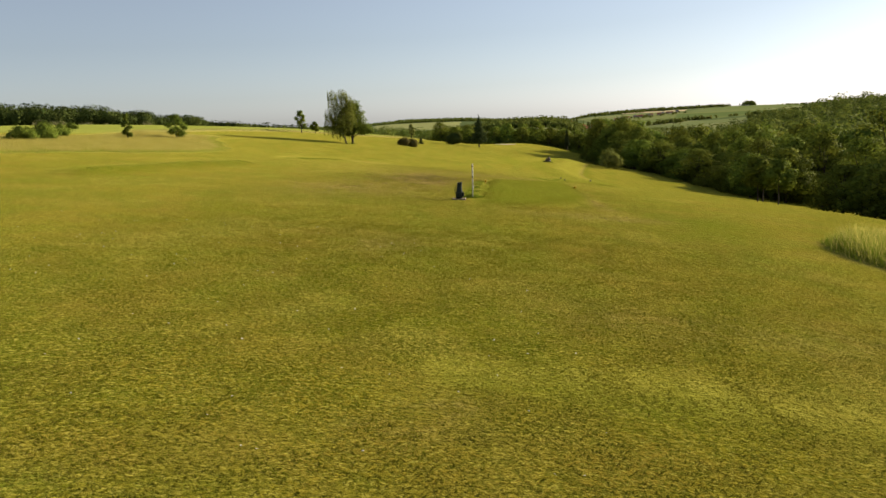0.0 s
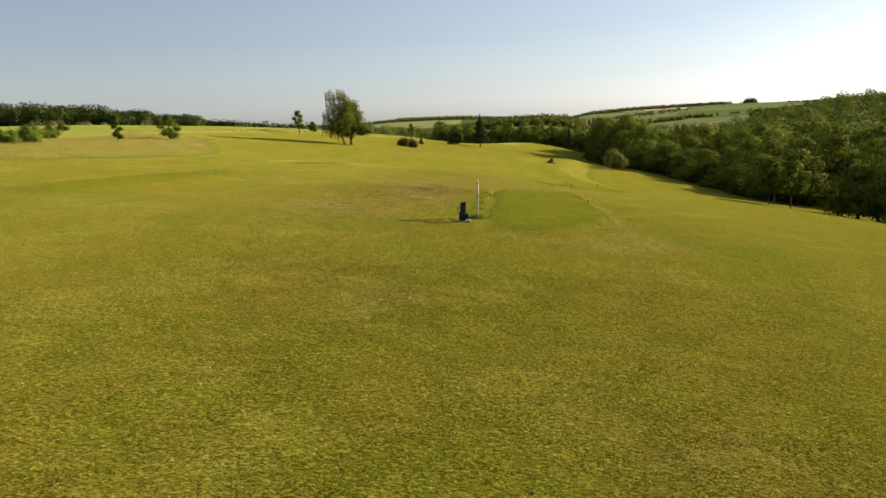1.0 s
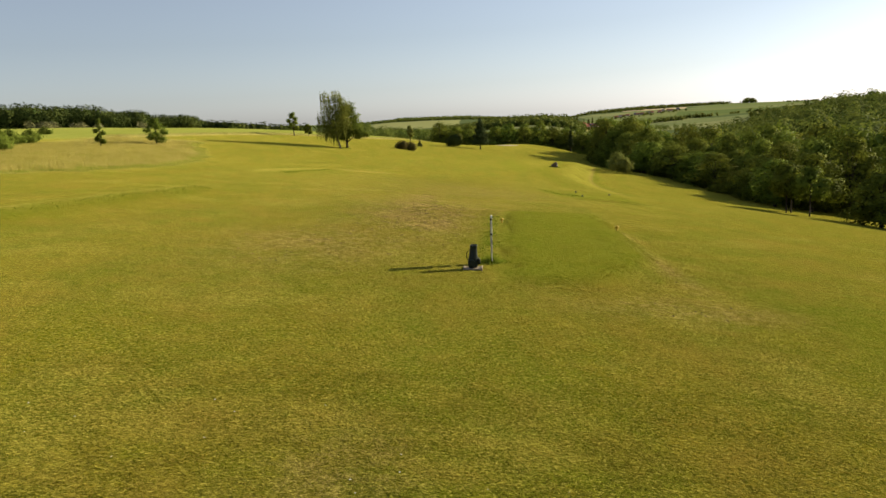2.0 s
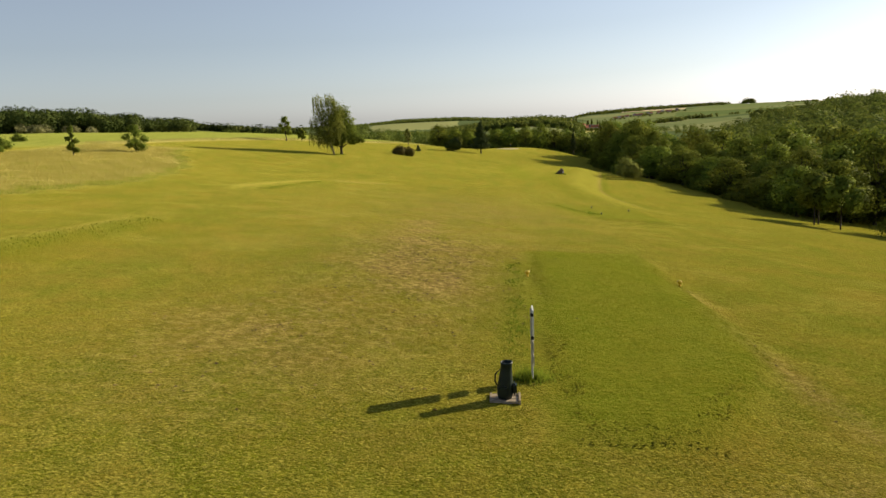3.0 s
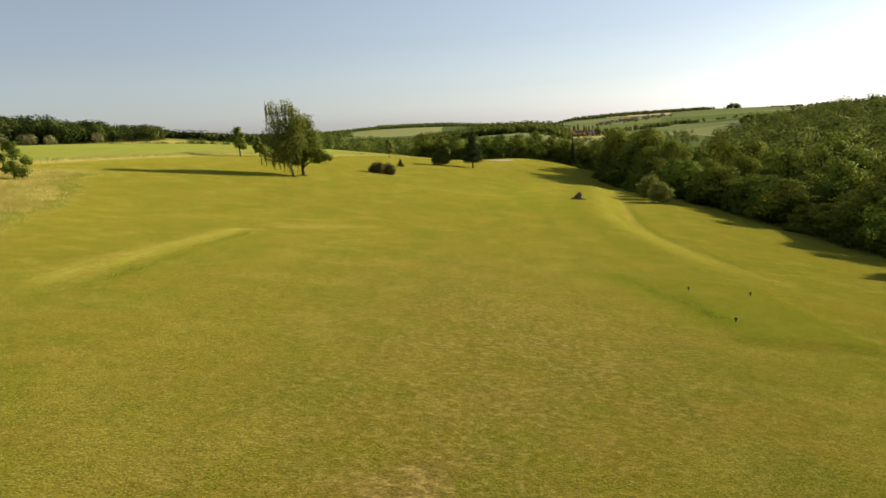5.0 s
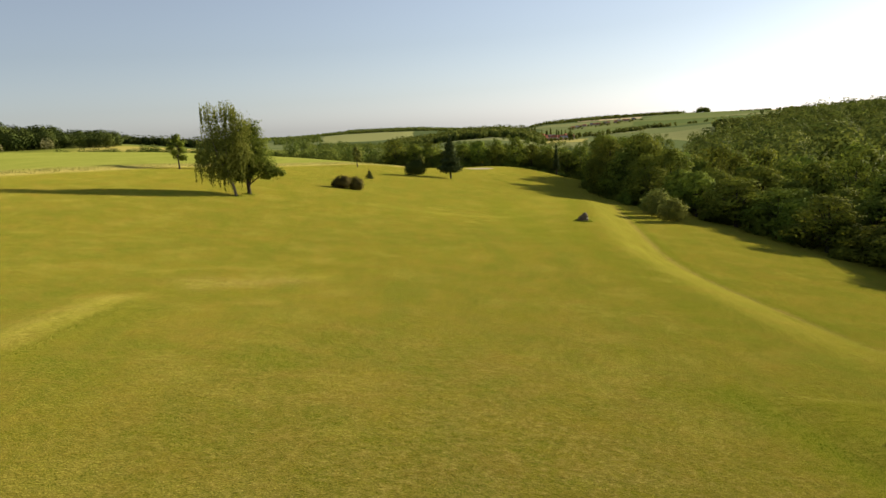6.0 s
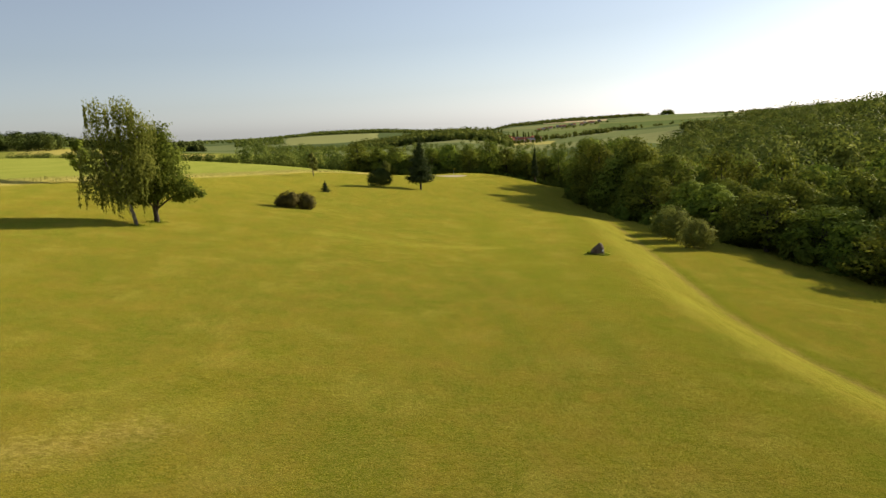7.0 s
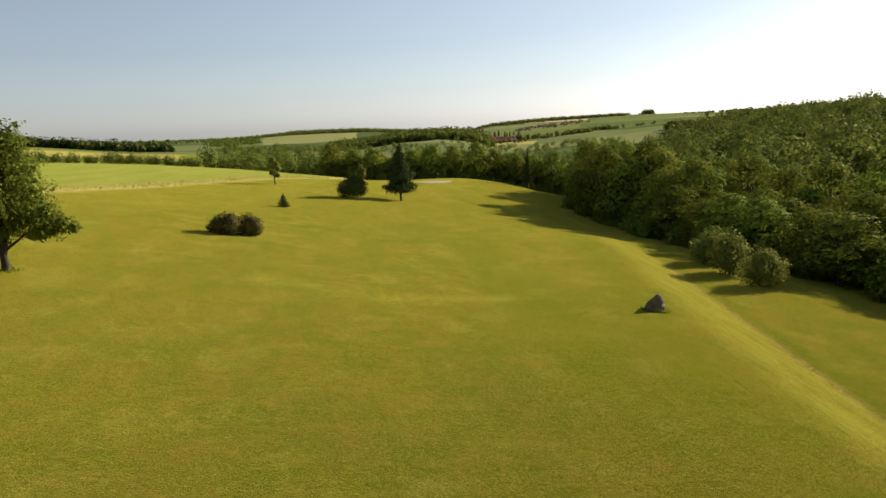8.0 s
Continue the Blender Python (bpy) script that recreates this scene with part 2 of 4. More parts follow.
def meadow_zone(x, y):
    """Tall hay grass west of the fairway, and a small stand to the east of the first tee."""
    edge = np.interp(y, (40, 69, 84, 97, 112, 130, 150, 160, 172, 190), (-39, -36.5, -34.8, -32.8, -34, -38, -43.5, -46.5, -52.5, -57)) + 0.5 * np.sin(y * 0.31)
    west = sstep(0, 4.5, edge - x + 0.5 * np.sin(y * 0.9)) * (1 - sstep(182, 192, y)) * sstep(20, 30, y) * sstep(-84, -76, x)
    east = sstep(0, 0.2, 1 - np.hypot((x - 20.0) / 6.0, (y - 31.0) / 8.5))
    west, east = west * (0.75 + 0.25 * np.sin(x * 0.9 + np.sin(y * 0.5)) * np.sin(y * 0.7)), east
    strip = np.exp(-((turf_edge(x, y) - 0.6) / 2.2) ** 2) * (y > 188) * (y < 420)
    return np.clip(west + east + 0.8 * strip, 0, 1)


def zones(x, y):
    n = lambda s, q: np.sin(x * s + q) * np.sin(y * s * 0.8 + 2 * q) + 0.6 * np.sin(x * s * 2.3 - y * s * 1.9 + q)
    bare = 1.0 * np.exp(-((x + 2.2) / 3.2) ** 2 - ((y - 63) / 11.0) ** 2) + 0.7 * bump_line(x, y, -1.8, 55, -3.0, 84, 1.0) + 0.5 * np.exp(-((x + 6.5) / 3.5) ** 2 - ((y - 48) / 6.0) ** 2)
    bare = bare + 0.8 * np.exp(-((x - 6.8) / 2.8) ** 2 - ((y - 39.3) / 1.3) ** 2)
    bare = bare + 0.28 * np.exp(-((x - 3) / 5.5) ** 2 - ((y - 100) / 12.0) ** 2)
    bare = bare + 0.35 * bump_line(x, y, -23.6, 107, -22.3, 140, 1.4) + 0.5 * bump_line(x, y, -13, 153, -19, 148, 2.0)
    bare = bare + 0.4 * bump_line(x, y, -22.0, 50, -20.0, 71, 0.9) + 0.9 * np.exp(-((x + 1.75) / 0.7) ** 2 - ((y - 57.3) / 0.9) ** 2) + 0.8 * np.exp(-((x + 6.0) / 0.6) ** 2 - ((y - 49.2) / 0.9) ** 2)
    # first term: brown line at the tee's right edge, with its shade painted in
    bare = bare + 0.55 * bump_line(x, y, 7.75, 42, 8.6, 58, 0.4) + 0.26 * np.exp(-((x - 1) / 17) ** 2 - ((y - 116) / 30) ** 2)
    bare = bare + 0.28 * np.exp(-((x + 2) / 10) ** 2 - ((y - 78) / 24) ** 2) + 0.5 * bump_line(x, y, -0.5, 13.0, 0.0, 14.2, 0.35) + 0.22 * bump_line(x, y, 3.0, 19.5, 8.0, 19.0, 1.6) + 0.5 * np.exp(-((x + 2.0) / 1.0) ** 2 - ((y - 27.5) / 1.6) ** 2)
    u, along = terrace(x, y)
    bare = bare + 0.9 * along * np.exp(-((u - 1.0) / 0.085) ** 2)
    # last two terms darken the near side of a crest drawn in colour only
    lush_dark = 0.7 * along * np.exp(-((u - 1.18) / 0.12) ** 2) + 0.5 * along * np.exp(-((u + 0.75) / 0.35) ** 2) + 0.95 * tee_one(x, y) + 0.55 * tee_two(x, y) + 0.5 * bump_line(x, y, 1.2, 46, 2.2, 63, 1.0) + 0.8 * bump_line(x, y, 12.8, 126, 14.8, 109, 1.5) + 0.5 * bump_line(x, y, 0.2, 14.6, 3.5, 14.6, 0.6) + 0.5 * bump_line(x, y, 3.5, 14.6, 9, 12.8, 0.6)
    lush_dark = lush_dark + 0.55 * bump_line(x, y, 14, 185, 17, 260, 4.0) + 0.7 * bump_line(x, y, -20.6, 48, -18.3, 72, 1.0) + 0.5 * bump_line(x, y, -21.0, 107, -20.6, 139, 1.0) + 0.7 * np.exp(-((x - 11.5) / 2) ** 2 - ((y - 38.5) / 3) ** 2)
    crop = sstep(0, 1.5, turf_edge(x, y)) * (1 - sstep(-20, 0, x))
    r, az = np.hypot(x, y - 100), np.degrees(np.arctan2(x, y - 100))
    rape = sstep(-24, -23.5, az) * (1 - sstep(-12, -11, az)) * sstep(560, 575, r) * (1 - sstep(690, 710, r))
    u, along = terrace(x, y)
    # east bank face: pale streaky grass, with the sun on its slope painted in
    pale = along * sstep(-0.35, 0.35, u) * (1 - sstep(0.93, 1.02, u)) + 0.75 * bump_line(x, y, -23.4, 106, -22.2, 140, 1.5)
    # the two lines near y 15: a sunlit crest, drawn in colour only
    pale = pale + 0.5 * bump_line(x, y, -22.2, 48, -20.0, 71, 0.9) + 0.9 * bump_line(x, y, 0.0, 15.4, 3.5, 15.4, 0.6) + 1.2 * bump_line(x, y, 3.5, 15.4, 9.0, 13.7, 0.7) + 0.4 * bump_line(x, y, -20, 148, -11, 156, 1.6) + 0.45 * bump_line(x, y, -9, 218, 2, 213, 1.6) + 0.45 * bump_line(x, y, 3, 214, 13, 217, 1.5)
    return np.clip(bare, 0, 1), np.clip(lush_dark, 0, 1), np.clip(crop, 0, 1), meadow_zone(x, y), rape, np.clip(pale, 0, 1)


for name, values in zip(("bare", "lush_dark", "crop", "meadow", "rape", "pale"), zones(GX, GY)):
    att = ground_me.attributes.new(name, "FLOAT", "POINT")
    att.data.foreach_set("value", np.asarray(values, np.float32).ravel())


def ground_material():
    m, n, l, p = material("turf", 0.9)
    geo = n.new("ShaderNodeNewGeometry")

    def noise(scale, detail=4.0, rough=0.6, stretch=None):
        t = ngrid(n, "TexNoise", Scale=scale, Detail=detail, Roughness=rough)
        if stretch:
            mp = n.new("ShaderNodeMapping")
            mp.inputs["Scale"].default_value = stretch
            l.new(geo.outputs["Position"], mp.inputs["Vector"])
            l.new(mp.outputs[0], t.inputs["Vector"])
        else:
            l.new(geo.outputs["Position"], t.inputs["Vector"])
        return t.outputs["Fac"]

    def ranged(v, a, b, lo=0.0, hi=1.0):
        r = n.new("ShaderNodeMapRange")
        for k, q in zip(("From Min", "From Max", "To Min", "To Max"), (a, b, lo, hi)):
            r.inputs[k].default_value = q
        l.new(v, r.inputs["Value"])
        return r.outputs[0]

    def math_(op, a, b):
        q = n.new("ShaderNodeMath")
        q.operation = op
        for k, v in enumerate((a, b)):
            if isinstance(v, (int, float)):
                q.inputs[k].default_value = v
            else:
                l.new(v, q.inputs[k])
        return q.outputs[0]

    def mixed(fac, a, b):
        x = n.new("ShaderNodeMix")
        x.data_type = "RGBA"
        if isinstance(fac, float):
            x.inputs["Factor"].default_value = fac
        else:
            l.new(fac, x.inputs["Factor"])
        for k, v in (("A", a), ("B", b)):
            if isinstance(v, tuple):
                x.inputs[k].default_value = (*v, 1)
            else:
                l.new(v, x.inputs[k])
        return x.outputs["Result"]

    def attr(name):
        a = n.new("ShaderNodeAttribute")
        a.attribute_name = name
        return a.outputs["Fac"]

    wide, mid, fine, tiny = noise(0.045, 3), noise(0.35, 5), noise(3.2, 6, 0.7), noise(13.0, 4, 0.7)
    patch, clump = noise(0.13, 5, 0.65), noise(7.0, 5, 0.7)
    streak = noise(0.6, 4, 0.65, (0.560, 0.096, 0.400))
    green, olive, gold, straw, soil = (0.085, 0.104, 0.006), (0.137, 0.127, 0.006), (0.173, 0.139, 0.012), (0.219, 0.182, 0.028), (0.106, 0.070, 0.023)
    turf = mixed(ranged(wide, 0.38, 0.62), green, olive)
    turf = mixed(ranged(patch, 0.45, 0.57, 0.0, 0.8), turf, gold)
    turf = mixed(ranged(mid, 0.47, 0.60, 0.0, 0.75), turf, (0.156, 0.122, 0.012))
    turf = mixed(ranged(streak, 0.47, 0.64, 0.0, 0.7), turf, (0.086, 0.106, 0.006))
    turf = mixed(ranged(noise(0.22, 5, 0.65), 0.52, 0.62, 0.0, 0.8), turf, (0.216, 0.187, 0.027))
    turf = mixed(ranged(noise(0.17, 5, 0.65, (1.0, 0.45, 1.0)), 0.36, 0.46, 0.7, 0.0), turf, (0.077, 0.098, 0.006))
    rag = noise(1.0, 5, 0.65)
    turf = mixed(ranged(rag, 0.50, 0.64, 0.0, 0.55), turf, (0.161, 0.122, 0.014))
    turf = mixed(ranged(rag, 0.36, 0.47, 0.5, 0.0), turf, (0.077, 0.094, 0.006))
    turf = mixed(ranged(fine, 0.50, 0.70, 0.0, 0.40), turf, straw)
    # dark clump and tiny specks: small shadows between tufts, put into the colour
    turf = mixed(ranged(clump, 0.34, 0.54, 0.45, 0.0), turf, (0.064, 0.076, 0.004))
    turf = mixed(ranged(tiny, 0.44, 0.57, 0.85, 0.0), turf, (0.055, 0.062, 0.004))
    turf = mixed(ranged(noise(17.0, 3, 0.6), 0.52, 0.66, 0.0, 0.75), turf, (0.270, 0.242, 0.037))
    turf = mixed(ranged(noise(0.30, 6, 0.7), 0.46, 0.72, 0.0, 0.42), turf, (0.169, 0.110, 0.018))
    dry = math_("MULTIPLY", attr("bare"), ranged(math_("ADD", mid, fine), 0.72, 1.15))
    turf = mixed(dry, turf, mixed(ranged(fine, 0.45, 0.62), soil, (0.288, 0.216, 0.064)))
    turf = mixed(math_("MULTIPLY", attr("lush_dark"), 0.62), turf, mixed(ranged(fine, 0.35, 0.7), (0.074, 0.099, 0.005), (0.120, 0.138, 0.007)))
    field = mixed(ranged(noise(0.25, 4, 0.6, (1, 0.15, 1)), 0.35, 0.7), (0.215, 0.240, 0.040), (0.265, 0.280, 0.055))
    turf = mixed(attr("crop"), turf, field)
    hay = mixed(ranged(fine, 0.3, 0.7), (0.23, 0.20, 0.05), (0.40, 0.32, 0.12))
    turf = mixed(attr("meadow"), turf, hay)
    # parcels of the far country
    sep = n.new("ShaderNodeSeparateXYZ")
    l.new(geo.outputs["Position"], sep.inputs[0])
    vor = ngrid(n, "TexVoronoi", Scale=0.0042, Randomness=0.9)
    l.new(geo.outputs["Position"], vor.inputs["Vector"])
    vs = n.new("ShaderNodeSeparateColor")
    l.new(vor.outputs["Color"], vs.inputs[0])
    parcel = mixed(ranged(vs.outputs[0], 0.25, 0.35), (0.120, 0.155, 0.060), (0.185, 0.215, 0.085))
    parcel = mixed(ranged(vs.outputs[1], 0.72, 0.76), parcel, (0.25, 0.26, 0.11))
    parcel = mixed(ranged(vs.outputs[2], 0.80, 0.84), parcel, (0.095, 0.125, 0.050))
    parcel = mixed(ranged(noise(0.02, 4), 0.3, 0.7, 0.0, 0.35), parcel, (0.110, 0.140, 0.055))
    ahead = math_("SUBTRACT", sep.outputs["Y"], 150.0)
    bearing = math_("MULTIPLY", math_("ARCTAN2", sep.outputs["X"], ahead), 57.2958)
    reach = math_("SQRT", math_("ADD", math_("MULTIPLY", sep.outputs["X"], sep.outputs["X"]), math_("MULTIPLY", ahead, ahead)), 0.0)
    wob = ranged(noise(0.006, 3), 0.0, 1.0, -0.5, 0.5)

    def field_at(az0, az1, r0, r1, bend=0.0):
        """A field between two bearings and two distances, with slightly uneven edges; bend: how its edges slant."""
        a = math_("ADD", bearing, math_("MULTIPLY", wob, 0.8))
        q = math_("ADD", math_("ADD", reach, math_("MULTIPLY", wob, 60.0)), math_("MULTIPLY", bearing, bend))
        m1 = math_("MULTIPLY", ranged(a, az0, az0 + 0.08), ranged(a, az1, az1 - 0.08))
        return math_("MULTIPLY", m1, math_("MULTIPLY", ranged(q, r0, r0 + 12.0), ranged(q, r1, r1 - 12.0)))

    for spec, colour in (((10.5, 28.0, 1500.0, 1760.0, -14.0), (0.150, 0.185, 0.060)), ((14.0, 24.0, 1760.0, 2030.0, -14.0), (0.185, 0.210, 0.075)), ((17.5, 30.0, 2060.0, 2330.0, 6.0), (0.125, 0.165, 0.055)),
                         ((19.5, 30.0, 2420.0, 2800.0, 0.0), (0.165, 0.200, 0.070)), ((-6.5, 0.5, 1850.0, 2360.0, 0.0), (0.300, 0.310, 0.120)), ((-16.0, -6.8, 1700.0, 2150.0, 0.0), (0.180, 0.210, 0.085)),
                         ((13.2, 18.1, 2420.0, 2560.0, 0.0), (0.560, 0.450, 0.260)), ((6.8, 14.2, 1290.0, 1455.0, 0.0), (0.400, 0.360, 0.120)), ((27.0, 30.5, 2560.0, 2750.0, 0.0), (0.500, 0.420, 0.240))):
        parcel = mixed(field_at(*spec), parcel, colour)
    turf = mixed(ranged(sep.outputs["Y"], 790.0, 850.0), turf, parcel)
    # pale streaks, and the sunlit bank face and crest, mixed into the turf colour
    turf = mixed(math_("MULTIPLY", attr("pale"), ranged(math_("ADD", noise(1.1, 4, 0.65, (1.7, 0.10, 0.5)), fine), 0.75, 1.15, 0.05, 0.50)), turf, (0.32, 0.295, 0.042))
    turf = mixed(attr("rape"), turf, (0.44, 0.38, 0.10))
    l.new(turf, p.inputs["Base Color"])
    l.new(math_("MULTIPLY", ranged(sep.outputs["Y"], 430.0, 560.0, 0.47, 0.03), ranged(math_("ADD", attr("crop"), math_("MULTIPLY", attr("lush_dark"), 0.3)), 0.0, 1.0, 1.0, 0.25)), p.inputs["Sheen Weight"])
    p.inputs["Specular IOR Level"].default_value = 0.0
    p.inputs["Sheen Weight"].default_value, p.inputs["Sheen Roughness"].default_value = 0.25, 0.4
    bright = n.new("ShaderNodeMix")
    bright.data_type, bright.blend_type = "RGBA", "MULTIPLY"
    bright.inputs["Factor"].default_value, bright.inputs["B"].default_value = 1.0, (5.2, 5.2, 5.2, 1)
    l.new(turf, bright.inputs["A"])
    l.new(mixed(0.16, bright.outputs["Result"], (0.84, 0.76, 0.22)), p.inputs["Sheen Tint"])
    bp = n.new("ShaderNodeBump")
    bp.inputs["Strength"].default_value, bp.inputs["Distance"].default_value = 1.0, 0.12
    l.new(math_("ADD", math_("MULTIPLY", rag, 0.8), math_("ADD", math_("MULTIPLY", fine, 0.5), math_("MULTIPLY", tiny, 0.5))), bp.inputs["Height"])
    l.new(bp.outputs[0], p.inputs["Normal"])
    return m


M_TURF = ground_material()
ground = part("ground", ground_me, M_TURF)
tagged(ground, "mown golf turf with dry patches, sloping into farmland", "ground", kind="structure")


# ---- plants ----
def leaves_on(lobes, count, size, rng, rag=0.25, droop=0.0, fill=0.25, jitter=0.38):
    """Leaf clumps as bent quads spread over ellipsoid lobes (x, y, z, rx, ry, rz)."""
    lob = np.array(lobes, float)
    area = (lob[:, 3] * lob[:, 4] + lob[:, 3] * lob[:, 5] + lob[:, 4] * lob[:, 5])
    pick = rng.choice(len(lob), count, p=area / area.sum())
    d = rng.normal(size=(count, 3))
    d /= np.linalg.norm(d, axis=1)[:, None]
    rad = np.where(rng.random(count) < fill, rng.uniform(0.35, 0.9, count), rng.normal(0.97, rag * 0.4, count))
    q = lob[pick]
    dirs = d * q[:, 3:6]
    # lumps: the shell swells and sinks so that the outline is uneven
    lump = 1 + rag * (np.sin(d[:, 0] * 5 + q[:, 0] * 3 + pick) * np.sin(d[:, 1] * 6 + q[:, 2] * 2) + 0.5 * np.sin(d[:, 2] * 9 + pick * 2.0))
    c = q[:, :3] + dirs * (rad * lump)[:, None]
    nrm = d + rng.normal(size=(count, 3)) * jitter
    nrm[:, 2] += 0.35
    nrm /= np.linalg.norm(nrm, axis=1)[:, None]
    u = np.cross(nrm, rng.normal(size=(count, 3)))
    u /= np.linalg.norm(u, axis=1)[:, None]
    if droop:
        u = u * (1 - droop) + np.array((0, 0, -1.0)) * droop
        u /= np.linalg.norm(u, axis=1)[:, None]
    w = np.cross(nrm, u)
    s = size * rng.uniform(0.55, 1.35, count)
    a, b = (u * s[:, None]), (w * (s * rng.uniform(0.45, 0.9, count) * (1 - 0.45 * droop))[:, None])
    bend = nrm * (s * 0.28)[:, None]
    v = np.stack([c - a - bend, c - b * rng.uniform(0.5, 1, (count, 1)) + a * 0.15, c + a - bend, c + b + a * rng.uniform(-0.2, 0.3, (count, 1))], 1).reshape(-1, 3)
    return v, np.arange(count * 4).reshape(-1, 4)


def soft_normals(v, lobes, own=0.18):
    """Shading normals for leaf quads: those of the lobes they sit on, so that a crown shades as rounded masses."""
    q = v.reshape(-1, 4, 3)
    c, lob = q.mean(1), np.array(lobes, float)
    best, nrm = np.full(len(c), 1e9), np.zeros_like(c)
    for b in lob:
        d = (c - b[:3]) / b[3:6]
        e = np.linalg.norm(d, axis=1)
        k = e < best
        best[k], nrm[k] = e[k], (d / b[3:6] * b[3:6].mean())[k]
    nrm /= np.linalg.norm(nrm, axis=1)[:, None] + 1e-6
    whole = c - np.average(lob[:, :3], axis=0, weights=lob[:, 3] ** 2)
    whole /= np.linalg.norm(whole, axis=1)[:, None] + 1e-6
    flat = np.cross(q[:, 2] - q[:, 0], q[:, 3] - q[:, 1])
    flat /= np.linalg.norm(flat, axis=1)[:, None] + 1e-9
    nrm = nrm + 0.8 * whole + own * flat
    nrm /= np.linalg.norm(nrm, axis=1)[:, None]
    return np.repeat(nrm, 4, axis=0)


def leaf_mesh(name, v, f, nrm):
    me = fast_mesh(name, v, f)
    smooth(me)
    me.normals_split_custom_set_from_vertices(nrm.tolist())
    return me


def wood_of(stem, limbs, sides=7):
    """Trunk and limbs joined: stem and each limb are (points, radii)."""
    return join([tube(*stem, sides)] + [tube(p, r, 5) for p, r in limbs])


def broadleaf(rng, h, spread, clear, count, size, lobes=13):
    """Lobes and wood for a broad tree of height h."""
    lob, limbs = [], []
    for i in range(lobes):
        a, f = i * 2.4 + rng.uniform(-0.4, 0.4), (i + 0.5) / lobes
        z = clear + (h - clear) * (0.10 + 0.80 * f)
        prof = math.sin(math.pi * min(1, 0.22 + 0.70 * f)) ** 0.8
        rr = spread * 0.62 * prof * rng.uniform(0.75, 1.1)
        s = spread * rng.uniform(0.36, 0.52) * (1.05 - 0.35 * f)
        x, y = rr * math.cos(a), rr * math.sin(a)
        lob.append((x, y, z, s, s, s * rng.uniform(0.72, 0.95)))
        limbs.append((np.array([(0, 0, clear + (z - clear) * 0.35), (x * 0.5, y * 0.5, clear + (z - clear) * 0.75), (x * 0.95, y * 0.95, z)]), (0.018 * h * (1 - f * 0.6), 0.010 * h * (1 - f * 0.6), 0.004 * h)))
    lob.append((0, 0, h * 0.90, spread * 0.34, spread * 0.34, h * 0.10))
    stem = (np.array([(0, 0, -0.6), (0.05, 0.02, clear * 0.5), (-0.05, 0.05, clear), (0.1, 0, h * 0.6), (0, 0, h * 0.88)]), (0.030 * h, 0.023 * h, 0.019 * h, 0.010 * h, 0.003 * h))
    crown = leaves_on(lob, count, size, rng, jitter=0.3)
    return (*crown, soft_normals(crown[0], lob)), wood_of(stem, limbs)


def thing(name, x, y, label, category, group="", turn=0.0, scale=1.0, sink=0.05):
    e = new(name)
    e.empty_display_size = 0.5
    e.matrix_basis = pose(x, y, at(x, y) - sink, 0, 0, turn) @ Matrix.Scale(scale, 4)
    return tagged(e, label, category, group)


def plant(name, x, y, crown, wood, leaf_mat, bark_mat, label, category="tree", group="", turn=0.0, scale=1.0):
    e = thing(name, x, y, label, category, group, turn, scale)
    part("trunk", smooth(fast_mesh("trunk", *wood)), bark_mat, e)
    part("crown", leaf_mesh("crown", *crown) if len(crown) == 3 else fast_mesh("crown", *crown), leaf_mat, e)
    return e


# the two trees that stand together on the fairway's west side
r = np.random.default_rng(11)
birch_lobes = [(1.6, 0.2, 10.2, 1.4, 1.6, 1.9), (1.5, 0.2, 6.4, 1.5, 1.6, 1.9), (-0.7, 0, 3.5, 1.6, 1.6, 1.2), (0.9, 0.3, 8.0, 1.4, 1.6, 1.8), (-0.5, 0, 12.6, 1.3, 1.3, 1.5), (-3.3, 0.3, 12.4, 1.1, 1.2, 1.7), (0.5, 0.2, 10.8, 1.6, 1.7, 1.6), (-2.5, -0.3, 10.0, 1.9, 2.0, 1.9), (-0.5, 0.2, 8.6, 2.3, 2.4, 2.0), (-3.5, 0.2, 7.2, 2.0, 2.3, 2.2), (-1.1, -0.6, 6.0, 2.3, 2.5, 2.0), (-4.1, -0.2, 4.6, 1.7, 1.9, 1.7), (-2.1, 0.7, 3.9, 1.7, 2.0, 1.5), (0.2, 0.2, 5.2, 1.7, 1.9, 1.6)]
strands = []
for k in range(170):
    a = r.uniform(0, 2 * np.pi)
    base = birch_lobes[r.integers(0, len(birch_lobes))]
    x0, y0, z0 = base[0] + base[3] * 1.0 * math.cos(a), base[1] + base[4] * 1.0 * math.sin(a), base[2] - base[5] * r.uniform(-0.5, 0.6)
    strands.append((x0, y0, z0 - 0.7, 0.15, 0.15, r.uniform(0.8, 1.8)))
crown = join([leaves_on(birch_lobes, 11000, 0.165, r, 0.22, 0.45, 0.4), leaves_on(strands, 8500, 0.145, r, 0.3, 0.75, 0.5)])
stem = (np.array([(0, 0, -0.4), (-0.3, 0, 1.4), (-0.9, 0, 3.2), (-1.0, 0, 6.5), (-0.8, 0, 9.5), (-0.5, 0, 13.4)]), (0.25, 0.20, 0.17, 0.13, 0.08, 0.02))
